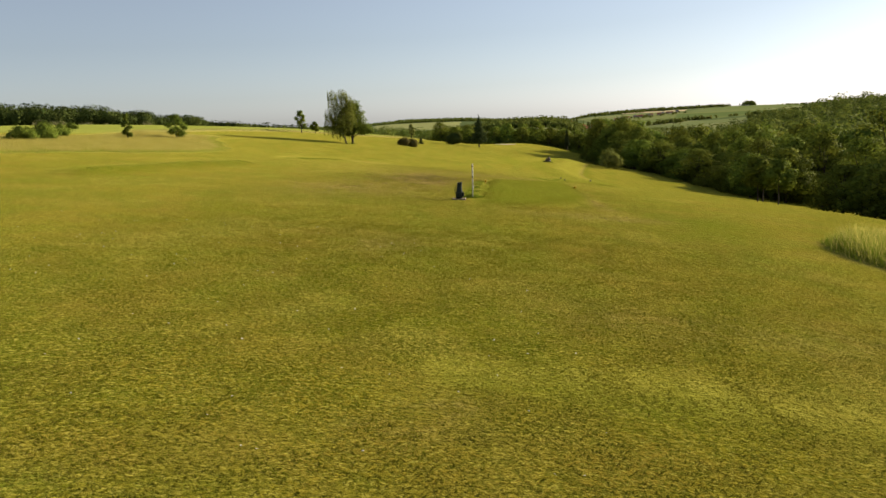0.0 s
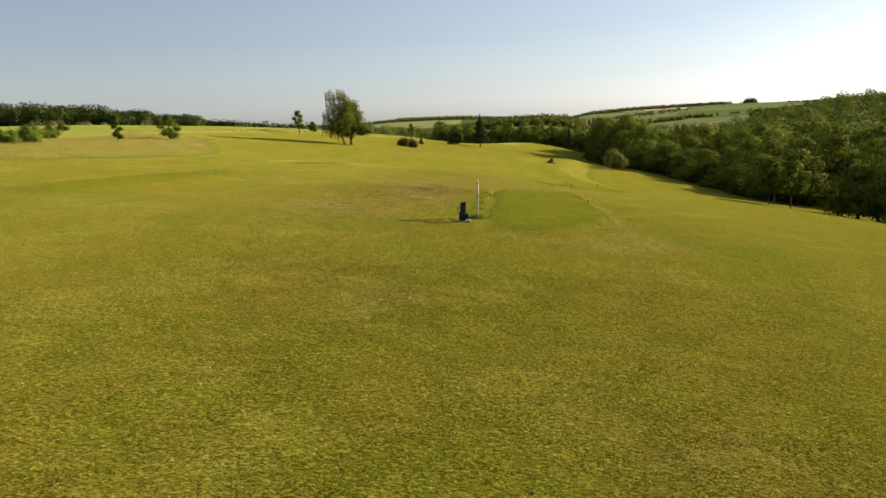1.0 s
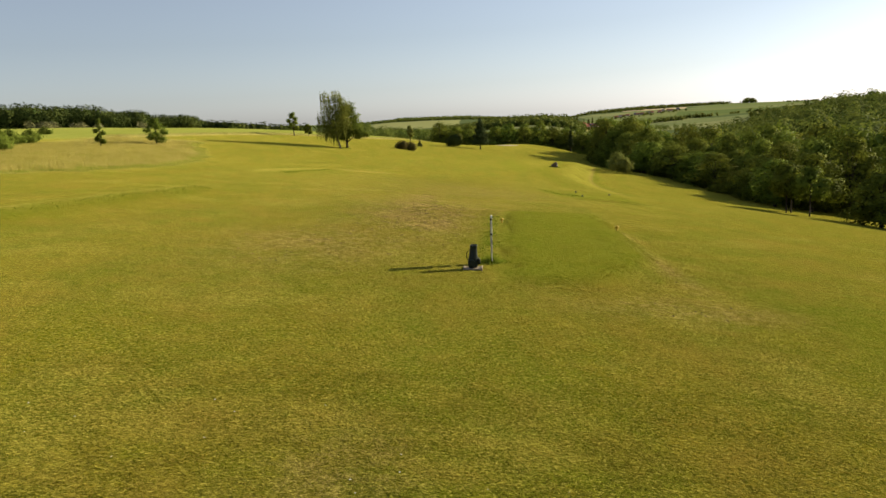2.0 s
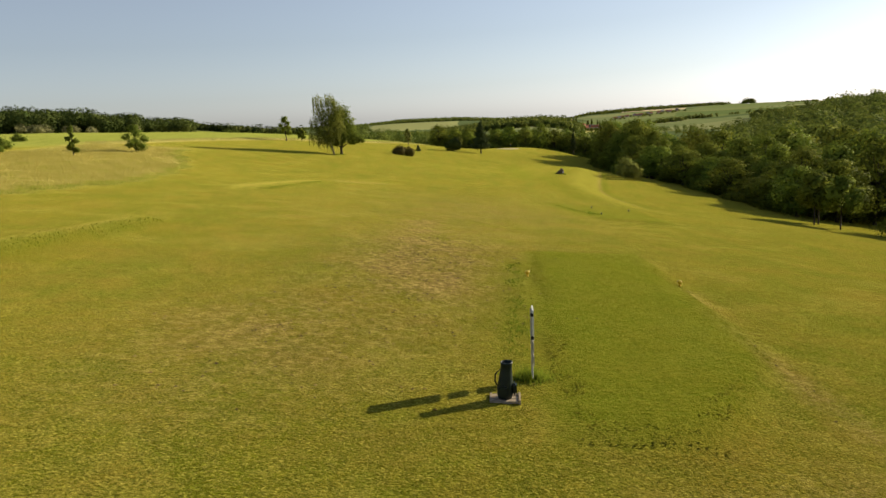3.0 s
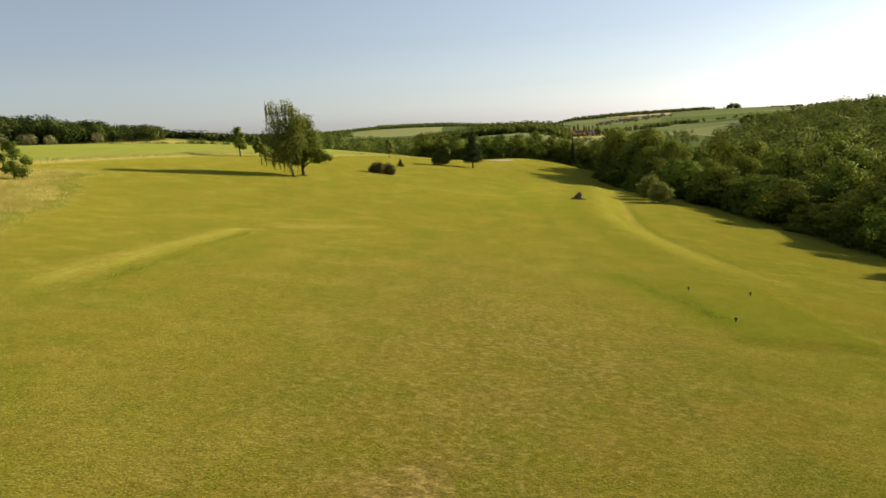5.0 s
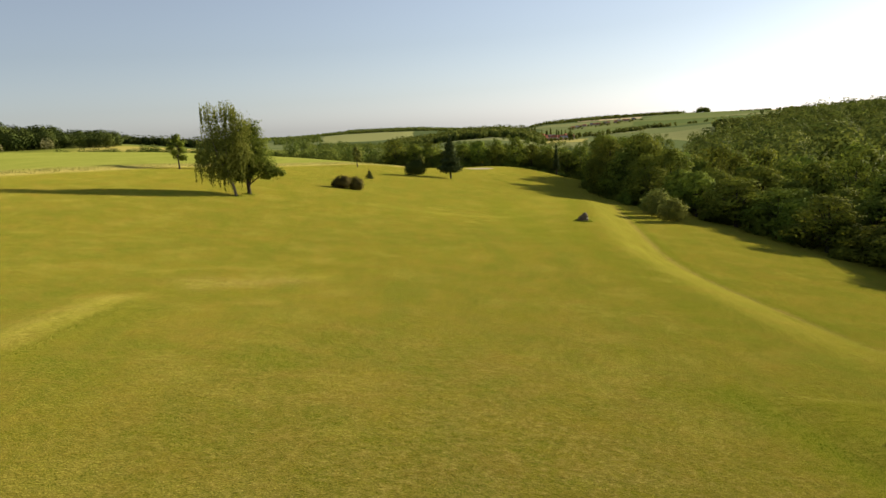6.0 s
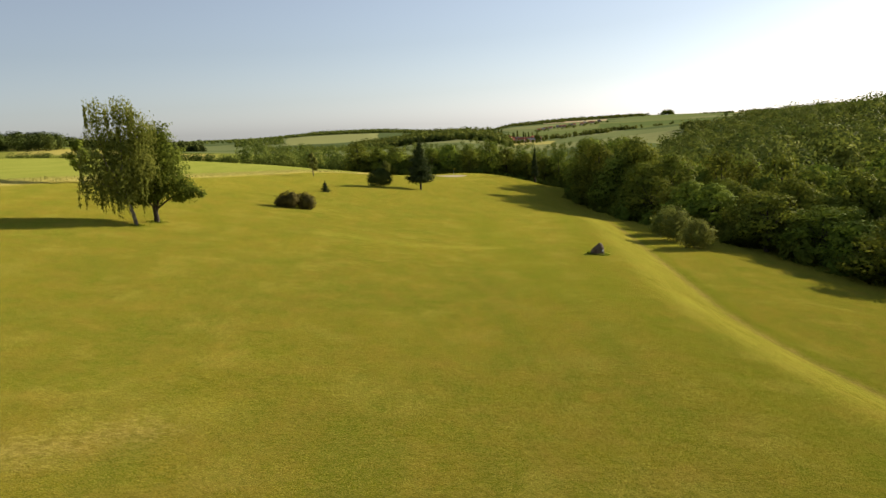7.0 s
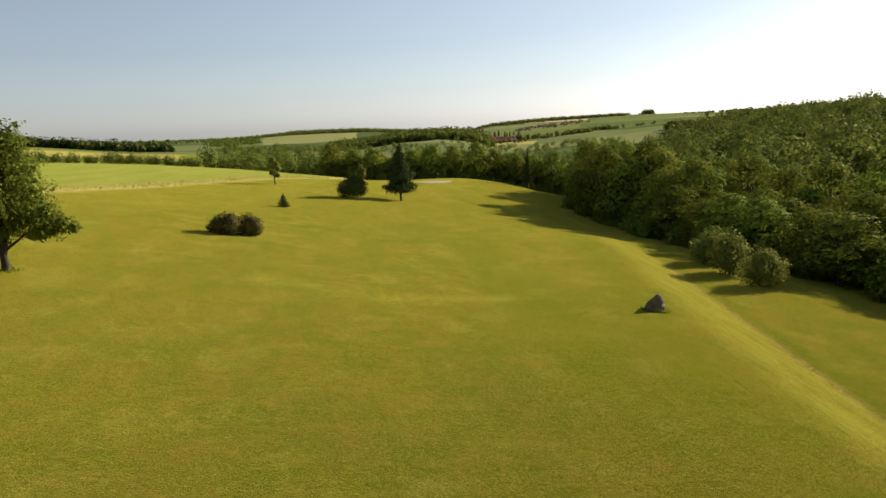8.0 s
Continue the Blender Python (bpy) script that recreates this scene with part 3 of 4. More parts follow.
limbs = [(np.array([(-1.0, 0, 3.8), (-2.6, 0.2, 6.5), (-3.0, 0.2, 9.5), (-3.3, 0.3, 13.2)]), (0.15, 0.11, 0.08, 0.02)), (np.array([(-1.4, 0, 5.0), (0.0, 0.3, 7.8), (0.4, 0.3, 11.0)]), (0.12, 0.08, 0.03)), (np.array([(-0.8, 0, 3.0), (-2.4, -0.2, 4.6), (-4.2, -0.2, 5.4)]), (0.10, 0.07, 0.02)), (np.array([(-1.4, 0, 5.5), (-2.0, -1.5, 7.0), (-2.3, -2.2, 8.4)]), (0.10, 0.06, 0.02))]
plant("birch_tree", -29.4, 208.2, (crown[0] * (1, 1, 1.035), crown[1]), wood_of(stem, limbs, 9), M_BIRCH, M_BIRCHBARK, "tall weeping birch with a leaning pale trunk on mown grass", "tree", "trees on the fairway")
plum_lobes = [(-2.4, 0.1, 4.6, 1.5, 1.6, 1.6), (-1.6, 0.1, 3.0, 1.2, 1.3, 0.9), (-1.6, 0.1, 8.9, 1.3, 1.4, 1.5), (0.4, 0, 10.2, 1.4, 1.4, 1.3), (-0.4, 0, 3.1, 1.6, 1.5, 0.9), (-2.3, 0, 5.6, 1.4, 1.5, 1.5), (-2.2, 0.3, 7.2, 1.6, 1.7, 1.8), (1.3, 0, 10.2, 1.5, 1.6, 1.4), (-0.2, 0.2, 8.6, 1.9, 2.1, 1.8), (1.9, 0.1, 7.9, 1.8, 2.0, 1.8), (0.0, -0.3, 6.0, 2.2, 2.3, 1.8), (2.3, 0, 5.6, 1.9, 2.0, 1.5), (-1.4, 0.3, 4.6, 1.5, 1.7, 1.4), (0.8, 0.3, 4.0, 1.7, 1.8, 1.1), (3.3, -0.2, 4.0, 1.5, 1.6, 1.1), (4.6, -0.2, 3.4, 1.1, 1.1, 0.8), (2.9, 0.2, 2.9, 1.3, 1.2, 0.6), (5.4, 0.2, 3.2, 0.5, 0.6, 0.6)]
crown = leaves_on(plum_lobes, 14500, 0.175, r, 0.32, 0.12, 0.4)
stem = (np.array([(0, 0, -0.4), (0.02, 0, 0.8), (-0.1, 0, 1.8), (0.3, 0, 4.5), (1.1, 0, 10.2)]), (0.38, 0.31, 0.25, 0.17, 0.03))
limbs = [(np.array([(0, 0, 1.0), (0.35, 0, 2.4), (0.9, 0, 4.6), (1.8, 0.1, 8.0)]), (0.22, 0.17, 0.10, 0.03)), (np.array([(0.1, 0, 1.6), (1.9, 0, 2.9), (3.8, -0.1, 3.6), (5.4, 0.1, 3.2)]), (0.14, 0.10, 0.06, 0.02)), (np.array([(-0.1, 0, 1.5), (-0.7, 0.2, 2.6), (-1.5, 0.3, 4.4)]), (0.12, 0.08, 0.02))]
plant("broadleaf_tree", -28.2, 211.7, crown, wood_of(stem, limbs, 9), M_DARKLEAF, M_BARK, "rounded green tree with a forked dark trunk beside the birch", "tree", "trees on the fairway")


def conifer(rng, h, width, clear, count, size):
    lob, limbs = [], []
    for k in range(15):
        f = k / 14
        z = clear + 0.07 * h + (h - clear - 0.085 * h) * f
        rr = width * (1 - f) ** 0.85 * (0.75 + 0.25 * math.sin(k * 2.1)) + 0.01 * h
        for j in range(5 if f < 0.8 else 2):
            a = j * 1.2566 + k * 0.9
            lob.append((rr * 0.55 * math.cos(a), rr * 0.55 * math.sin(a), z - 0.10 * rr, rr * 0.55 + 0.008 * h, rr * 0.55 + 0.008 * h, (0.034 + 0.028 * (1 - f)) * h))
            if k % 2 == 0:
                limbs.append((np.array([(0, 0, z), (rr * 0.6 * math.cos(a), rr * 0.6 * math.sin(a), z - 0.1), (rr * math.cos(a), rr * math.sin(a), z - 0.25)]), (0.06, 0.04, 0.01)))
    stem = (np.array([(0, 0, -0.4), (0, 0, clear), (0, 0, h * 0.6), (0, 0, h)]), (0.30, 0.24, 0.13, 0.02))
    return leaves_on(lob, count, size, rng, 0.28, 0.15, 0.3), wood_of(stem, limbs, 8)


c, w = conifer(r, 13.2, 3.8, 2.0, 7600, 0.25)
plant("conifer_tree", 10.0, 311.9, c, w, M_CONIFER, M_BARK, "dark green conical fir with a short bare trunk", "tree", "trees on the fairway")
c, w = conifer(r, 13.0, 1.5, 2.4, 2200, 0.28)
plant("columnar_conifer", 58.6, 395.5, c, w, M_CONIFER, M_BARK, "narrow dark conifer in front of the wood", "tree")
c, w = conifer(r, 2.5, 1.35, 0.05, 1100, 0.11)
plant("small_conifer", -12.4, 279.3, c, w, M_CONIFER, M_BARK, "small cone-shaped dark conifer on mown grass", "shrub")


def shrub(name, x, y, lobes, count, size, mat, label, group="", turn=0.0, scale=1.0, rag=0.22):
    limbs = [(np.array([(0.1 * q[0], 0.1 * q[1], -0.3), (0.6 * q[0], 0.6 * q[1], q[2] * 0.6), (q[0], q[1], q[2])]), (0.09, 0.06, 0.02)) for q in lobes]
    e = thing(name, x, y, label, "shrub", group, turn, scale)
    part("branches", smooth(fast_mesh("branches", *join([tube(p, rr, 5) for p, rr in limbs]))), M_BARK, e)
    v, f = leaves_on(lobes, count, size, r, rag, 0.0, 0.3)
    part("foliage", leaf_mesh("foliage", v, f, soft_normals(v, lobes, 0.6)), mat, e)
    return e


shrub("hedge_shrub", -16.0, 241.8, [(0, 0, 1.1, 1.5, 1.5, 1.3), (-1.0, 0, 1.0, 1.1, 1.3, 1.1), (0.6, 0.4, 1.3, 1.1, 1.2, 1.1)], 2600, 0.17, M_COPPER, "rounded brownish-green clipped bush on mown grass", "pair of bushes", scale=1.04)
shrub("hedge_shrub", -13.6, 243.5, [(0, 0, 1.2, 1.3, 1.4, 1.3), (0.7, 0, 1.1, 1.0, 1.2, 1.1)], 2200, 0.17, M_COPPER, "rounded brownish-green clipped bush touching its neighbour", "pair of bushes", scale=1.02)
shrub("round_shrub", -0.5, 306.5, [(0, 0, 2.4, 2.7, 2.6, 2.2), (-1.6, 0, 2.1, 1.7, 1.9, 1.8), (1.5, 0.3, 2.2, 1.8, 1.9, 1.8), (0.2, 0, 3.7, 1.8, 1.8, 1.1)], 4600, 0.19, M_YEW, "large dome-shaped dark evergreen bush on mown grass", scale=0.98, rag=0.12)
for x, y, s, tn in ((48.3, 232.0, 1.0, 0), (48.4, 240.2, 1.22, 80), (50.6, 249.5, 1.15, 200)):
    shrub("willow_shrub", x, y, [(0, 0, 2.2, 2.0, 2.0, 1.9), (-1.3, 0.4, 1.9, 1.4, 1.4, 1.5), (1.2, -0.5, 2.0, 1.5, 1.5, 1.6), (0.2, 0.3, 3.6, 1.3, 1.3, 1.1)], 4200, 0.16, M_WILLOW, "grey-green bushy willow at the foot of the wood", "willows by the wood", tn, s, 0.3)

# young trees and scrub on the west side
for x, y, h, sp, mt, lab in ((-66.4, 156.3, 5.2, 1.1, M_DARKLEAF, "slim young tree with dark foliage in tall grass"), (-62.6, 173.0, 5.4, 2.7, M_DARKLEAF, "young broad tree at the edge of the tall grass"), (-49.5, 247.0, 7.2, 2.2, M_OAK, "young tree beside the standing crop"), (-46.0, 252.0, 4.0, 1.5, M_OAK, "small sapling beside the standing crop"), (-18.5, 327.0, 6.6, 1.7, M_WILLOW, "thin pale-green young tree at the field edge"), (2.2, 372.0, 5.4, 1.9, M_WILLOW, "light green young tree behind the fairway")):
    c, w = broadleaf(r, h, sp, h * (0.05 if y < 200 else 0.22), 1800, 0.2, 8)
    plant("young_tree", x, y, c, w, mt, M_BARK, lab)
for x, y, s in ((-60, 108, 1.0), (-62, 118, 1.15), (-68, 124, 0.9), (-73, 136, 1.2), (-77, 146, 1.3), (-80, 156, 0.9), (-86, 168, 1.1), (-93, 186, 0.8)):
    shrub("scrub_bush", x, y, [(0, 0, 1.3, 1.8, 1.7, 1.2), (-1.5, 0.3, 1.0, 1.3, 1.2, 0.9), (1.3, -0.4, 1.1, 1.4, 1.3, 1.0), (0.4, 0, 2.3, 0.9, 0.9, 0.8)], 1200, 0.24, M_DARKLEAF, "low dark scrub bush in tall grass", "scrub along the meadow", float(r.uniform(0, 360)), s * 0.72, 0.35)

# ---- the wood on the east side ----
PROTO = []
for k in range(5):
    h, sp = (18.5, 16.5, 20.0, 15.0, 17.0)[k], (7.4, 7.0, 7.6, 7.8, 6.4)[k]
    PROTO.append((broadleaf(np.random.default_rng(40 + k), h, sp, h * (0.07, 0.09, 0.08, 0.06, 0.10)[k], 5600, 0.33, 15), broadleaf(np.random.default_rng(40 + k), h, sp, h * 0.1, 2600, 0.46, 15)))
WOOD_LABEL = ("tall leafy deciduous tree of the wood", "broad deciduous tree of the wood", "tall dense oak-like tree of the wood", "low spreading tree of the wood", "upright deciduous tree of the wood")
built = {}


def wood_tree(x, y, k, scale, turn, far):
    """One tree of the wood: kind k, the finer build where the camera passes nearest."""
    wide = max(scale, 0.92)
    m = pose(x, y, at(x, y) - 0.15, 0, 0, turn) @ Matrix.Diagonal((wide, wide, scale, 1))
    if (k, far) not in built:
        crown, wood = PROTO[k][1 if far else 0]
        built[k, far] = plant("deciduous_tree", x, y, crown, wood, M_OAK, M_BARK, WOOD_LABEL[k], "tree", "trees of the wood", turn, scale)
        built[k, far].matrix_basis = m
        return built[k, far]
    ob = built[k, far]
    keep = ob.matrix_basis.copy()
    ob.matrix_basis = Matrix()
    made = copy_thing(ob, m)
    ob.matrix_basis = keep
    return made


rw = np.random.default_rng(5)


def edge_x(y):
    """Western edge of the wood."""
    return np.interp(y, (60, 110, 150, 200, 240, 300, 346, 372, 420), (78, 70, 64, 64, 61, 60, 60, 68, 84))


for row in range(6):
    y = 70.0 + row * 2
    while y < 425:
        x = float(edge_x(y)) + 4.5 + row * 9.0 + rw.uniform(-2.5, 3.5)
        tall = 0.50 + 0.42 * float(sstep(284, 312, y) - 0.10 * sstep(356, 380, y)) + 0.10 * float(1 - sstep(150, 200, y))
        low = 0.16 * float(sstep(235, 275, y)) + 0.24 * float(sstep(352, 380, y))
        sc = rw.uniform(0.82, 1.24) * ((tall + 0.05) * (1 - 0.12 * float(1 - sstep(225, 250, y))), (tall + 0.18) * (1 - 0.10 * float(1 - sstep(225, 250, y))), 1.0 - 0.16 * float(1 - sstep(225, 250, y)) - low, 1.12 - low, 1.2 - low, 1.2 - low)[row]
        if not (150 - 2 * (row < 3) < y < 168 + 3.5 * row):
            wood_tree(x, y, int(rw.integers(0, 5)), sc, rw.uniform(0, 360), row > 2)
        y += rw.uniform(8.0, 12.0) * (0.85 if row < 2 else 1.15)
# slim trees with bare trunks beside the opening into the wood
for x, y, h in ((60.2, 153.2, 9.0), (63.0, 157.5, 9.5), (62.5, 149.0, 9.0)):
    c, w = broadleaf(rw, h, 3.4, h * 0.36, 3200, 0.27, 10)
    plant("edge_tree", x, y, c, (w[0] * (0.55, 0.55, 1), w[1]), M_OAK, M_BARK, "slender tree with a bare trunk at the edge of the wood", "tree", "trees beside the opening")
# the far end of the fairway
for row in range(3):
    x = -8.0
    while x < 150:
        y = 434 + row * 11 - 0.05 * x + rw.uniform(-3, 3)
        wood_tree(x, y, int(rw.integers(0, 5)), rw.uniform(0.72, 0.92) * (0.70 + 0.34 * float(sstep(10, 50, x))), rw.uniform(0, 360), True)
        x += rw.uniform(6.5, 9.0)
# low growth along the foot of the wood
for k in range(30):
    y = rw.uniform(100, 420) if k % 3 == 0 else rw.uniform(300, 420)
    x = float(edge_x(y)) + rw.uniform(-1.0, 3.0)
    if 146 < y < 172:
        continue
    m = shrub("undergrowth_bush", x, y, [(0, 0, 1.5, 1.9, 1.9, 1.6), (-1.4, 0.6, 1.2, 1.3, 1.3, 1.2), (1.2, -0.8, 1.3, 1.4, 1.4, 1.3)], 700, 0.34, M_OAK, "dense green undergrowth at the foot of the wood", "undergrowth of the wood", rw.uniform(0, 360), rw.uniform(0.8, 1.4), 0.35) if k == 0 else copy_thing(m, pose(x, y, at(x, y) - 0.1, 0, 0, rw.uniform(0, 360)) @ Matrix.Scale(rw.uniform(0.8, 1.4) / m.scale[0], 4))

for k in range(26):
    x = -6 + 4.0 * k + rw.uniform(-1, 1)
    y = 429 - 0.05 * x + rw.uniform(-2, 2)
    copy_thing(m, pose(x, y, at(x, y) - 0.1, 0, 0, rw.uniform(0, 360)) @ Matrix.Scale(rw.uniform(0.9, 1.4) / m.scale[0], 4))

# ---- far woods ----
rf = np.random.default_rng(9)
FARPROTO = []
for k in range(4):
    lob = [(0, 0, 9, 3.6, 3.6, 4.6), (1.9, 0.6, 7, 2.6, 2.6, 3.2), (-1.7, -1.0, 7.5, 2.8, 2.6, 3.3), (0.2, 1.8, 10.5, 2.3, 2.3, 2.9), (0.3, -1.6, 5.0, 2.9, 2.9, 3.6)]
    lob = [tuple(np.array(q) * (1.45, 1.45, 1.0, 1.5, 1.5, 0.95)) for q in lob]
    v, f = leaves_on(lob, 340, 0.64, rf, 0.11, 0.0, 0.05, 0.2)
    FARPROTO.append((v, f, soft_normals(v, lob, 0.08)))
SMALLPROTO = []
for k in range(3):
    lob = [(0, 0, 7.5, 4.5, 4.5, 6.5), (3, 1, 6, 3.5, 3.5, 4.5)]
    v, f = leaves_on(lob, 28, 2.7, rf, 0.2, 0.0, 0.0, 0.2)
    SMALLPROTO.append((v, f, soft_normals(v, lob)))


def far_wood(name, spots, protos, mat, label, sink=0.8):
    chunks, nrm = [], []
    for x, y, s in spots:
        v, f, nv = protos[rf.integers(0, len(protos))]
        a = rf.uniform(0, 2 * np.pi)
        rot = np.array(((math.cos(a), -math.sin(a), 0), (math.sin(a), math.cos(a), 0), (0, 0, 1)))
        chunks.append((v @ rot.T * (s, s, s * rf.uniform(0.85, 1.15)) + (x, y, at(x, y) - sink), f))
        nrm.append(nv @ rot.T)
    ob = part(name, leaf_mesh(name, *join(chunks), np.concatenate(nrm)), mat)
    return tagged(ob, label, "woodland", kind="stuff")


def polar(n, az0, az1, r0, r1, s0, s1):
    out = []
    for k in range(n):
        a, q = radians(rf.uniform(az0, az1) + rf.normal(0, 0.03 * (az1 - az0))), math.sqrt(rf.uniform(r0 * r0, r1 * r1))
        out.append((q * math.sin(a), 100 + q * math.cos(a), rf.uniform(s0, s1)))
    return out


spots = []
for k in range(700):
    a, q = radians(rf.uniform(21, 50)), math.sqrt(rf.uniform(190 ** 2, 1000 ** 2))
    x, y = q * math.sin(a), 100 + q * math.cos(a)
    if x > edge_x(min(y, 420)) + 56 or y > 450:
        spots.append((x, y, rf.uniform(1.1, 2.0)))
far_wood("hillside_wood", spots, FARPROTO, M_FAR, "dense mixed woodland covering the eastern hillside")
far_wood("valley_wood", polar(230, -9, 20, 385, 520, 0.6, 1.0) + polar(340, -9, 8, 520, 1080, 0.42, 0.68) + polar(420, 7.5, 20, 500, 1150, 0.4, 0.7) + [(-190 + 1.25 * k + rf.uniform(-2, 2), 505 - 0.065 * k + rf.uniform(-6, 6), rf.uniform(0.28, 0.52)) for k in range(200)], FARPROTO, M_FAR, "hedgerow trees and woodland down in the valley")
far_wood("western_wood", polar(330, -46, -28.5, 640, 790, 1.25, 1.7) + polar(130, -29, -25, 640, 780, 1.1, 1.4) + polar(110, -25.5, -21.2, 650, 780, 0.8, 1.1), FARPROTO, M_DARKWOOD, "dark deciduous forest beyond the crop field", 2.2)
far_wood("flowering_trees", polar(18, -34, -25.5, 622, 638, 0.5, 0.8), FARPROTO, M_BLOSSOM, "cream-flowering trees along the forest edge")


def strip(n, az0, r0, az1, r1, wide, s0, s1):
    """Trees along a line between two bearings and distances."""
    out = []
    for k in range(n):
        f = rf.uniform(0, 1)
        a, q = radians(az0 + (az1 - az0) * f), r0 + (r1 - r0) * f
        out.append((q * math.sin(a) + rf.normal(0, wide), 100 + q * math.cos(a) + rf.normal(0, wide), rf.uniform(s0, s1)))
    return out


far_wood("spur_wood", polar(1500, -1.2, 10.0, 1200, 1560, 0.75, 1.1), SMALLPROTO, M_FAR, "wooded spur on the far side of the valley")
far_wood("western_copse", polar(560, -23.5, -12.6, 800, 900, 0.5, 0.8), SMALLPROTO, M_DARKWOOD, "low dark wood along the far edge of the fields", 1.5)
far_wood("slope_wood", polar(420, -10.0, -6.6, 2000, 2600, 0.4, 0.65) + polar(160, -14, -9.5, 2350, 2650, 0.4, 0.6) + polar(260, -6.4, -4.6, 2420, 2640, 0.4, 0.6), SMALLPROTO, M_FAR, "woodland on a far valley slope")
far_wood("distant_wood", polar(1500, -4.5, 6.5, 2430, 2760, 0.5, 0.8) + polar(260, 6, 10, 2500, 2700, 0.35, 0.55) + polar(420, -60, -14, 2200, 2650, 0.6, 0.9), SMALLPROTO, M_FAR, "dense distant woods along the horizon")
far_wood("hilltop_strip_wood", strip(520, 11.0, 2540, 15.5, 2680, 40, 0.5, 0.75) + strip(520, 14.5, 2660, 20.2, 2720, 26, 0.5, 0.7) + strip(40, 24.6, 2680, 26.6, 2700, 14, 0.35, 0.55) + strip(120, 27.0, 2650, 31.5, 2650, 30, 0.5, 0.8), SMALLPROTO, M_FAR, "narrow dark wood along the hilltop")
clump = []
for k in range(26):
    f = rf.uniform(-1, 1)
    a, q = radians(22.45 + 0.5 * f), 2700 + rf.uniform(-18, 18)
    clump.append((q * math.sin(a), 150 + q * math.cos(a), 1.5 * math.sqrt(1.1 - f * f)))
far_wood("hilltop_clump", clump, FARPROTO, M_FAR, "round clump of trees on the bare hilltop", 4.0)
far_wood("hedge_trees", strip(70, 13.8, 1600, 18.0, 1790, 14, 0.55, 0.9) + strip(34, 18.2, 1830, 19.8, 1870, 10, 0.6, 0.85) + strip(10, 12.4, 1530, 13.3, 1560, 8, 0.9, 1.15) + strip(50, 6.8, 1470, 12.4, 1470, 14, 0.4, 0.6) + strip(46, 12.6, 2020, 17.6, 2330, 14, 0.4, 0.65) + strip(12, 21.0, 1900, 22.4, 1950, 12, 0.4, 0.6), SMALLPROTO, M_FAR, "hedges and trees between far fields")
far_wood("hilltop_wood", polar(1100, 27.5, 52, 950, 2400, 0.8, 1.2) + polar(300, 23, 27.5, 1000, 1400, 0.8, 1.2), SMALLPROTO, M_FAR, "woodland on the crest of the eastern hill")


# ---- things on the course ----
def bm_new():
    return bmesh.new()


def bm_box(bm, cx, cy, cz, sx, sy, sz, bevel=0.0):
    res = bmesh.ops.create_cube(bm, size=1.0, matrix=Matrix.Translation((cx, cy, cz)) @ Matrix.Diagonal((sx, sy, sz, 1)))
    if bevel:
        es = {e for v in res["verts"] for e in v.link_edges}
        bmesh.ops.bevel(bm, geom=list(es), offset=bevel, segments=2, affect="EDGES")
    return bm


def lathe(profile, sides=20):
    """A turned body from (radius, height) pairs."""
    a = np.linspace(0, 2 * np.pi, sides, endpoint=False)
    vs = np.concatenate([np.stack([rr * np.cos(a), rr * np.sin(a), np.full(sides, z)], 1) for rr, z in profile])
    i = np.arange(sides)
    fs = np.concatenate([np.stack([k * sides + i, k * sides + (i + 1) % sides, (k + 1) * sides + (i + 1) % sides, (k + 1) * sides + i], 1) for k in range(len(profile) - 1)])
    return vs, fs


M_BAG = mottled("dark_green_plastic", (0.006, 0.012, 0.011), (0.012, 0.022, 0.019), 5.0, 0.45, 0.004, 30)
M_PLANK = mottled("weathered_wood", (0.22, 0.17, 0.11), (0.42, 0.34, 0.24), 6.0, 0.85, 0.004)
M_POLE = mottled("grey_painted_post", (0.34, 0.31, 0.27), (0.55, 0.52, 0.47), 9.0, 0.6, 0.002)
M_WHITE = mottled("white_enamel", (0.70, 0.69, 0.66), (0.82, 0.81, 0.79), 4.0, 0.4)
M_BLACK = mottled("black_rubber", (0.012, 0.012, 0.012), (0.03, 0.03, 0.03), 10.0, 0.6)
M_YELLOW = mottled("yellow_paint", (0.62, 0.40, 0.02), (0.75, 0.52, 0.04), 12.0, 0.45)
M_DARKMARK = mottled("dark_paint", (0.02, 0.03, 0.04), (0.05, 0.06, 0.07), 12.0, 0.45)
M_STONE = mottled("lichen_stone", (0.065, 0.045, 0.026), (0.17, 0.125, 0.075), 1.7, 0.9, 0.06, 5)
M_SAND = mottled("bunker_sand", (0.34, 0.29, 0.20), (0.46, 0.40, 0.28), 1.2, 0.95, 0.01)
M_ROOF = mottled("clay_roof_tiles", (0.30, 0.085, 0.045), (0.44, 0.15, 0.08), 0.4, 0.85)
M_SLATE = mottled("grey_slate", (0.10, 0.10, 0.11), (0.17, 0.17, 0.18), 0.4, 0.7)
M_PLASTER = mottled("house_plaster", (0.40, 0.27, 0.19), (0.58, 0.46, 0.36), 0.3, 0.9)
M_GLASS = mottled("dark_window_glass", (0.02, 0.025, 0.03), (0.05, 0.055, 0.06), 0.5, 0.15)
M_DAISY = mottled("white_petals", (0.75, 0.74, 0.68), (0.85, 0.84, 0.8), 3.0, 0.7)

# litter bin shaped like a golf bag, on a plank base
bag = thing("golf_bag_bin", 0.31, 43.85, "dark green litter bin shaped like a golf bag", "litter bin", turn=-4, scale=0.9, sink=0.0)
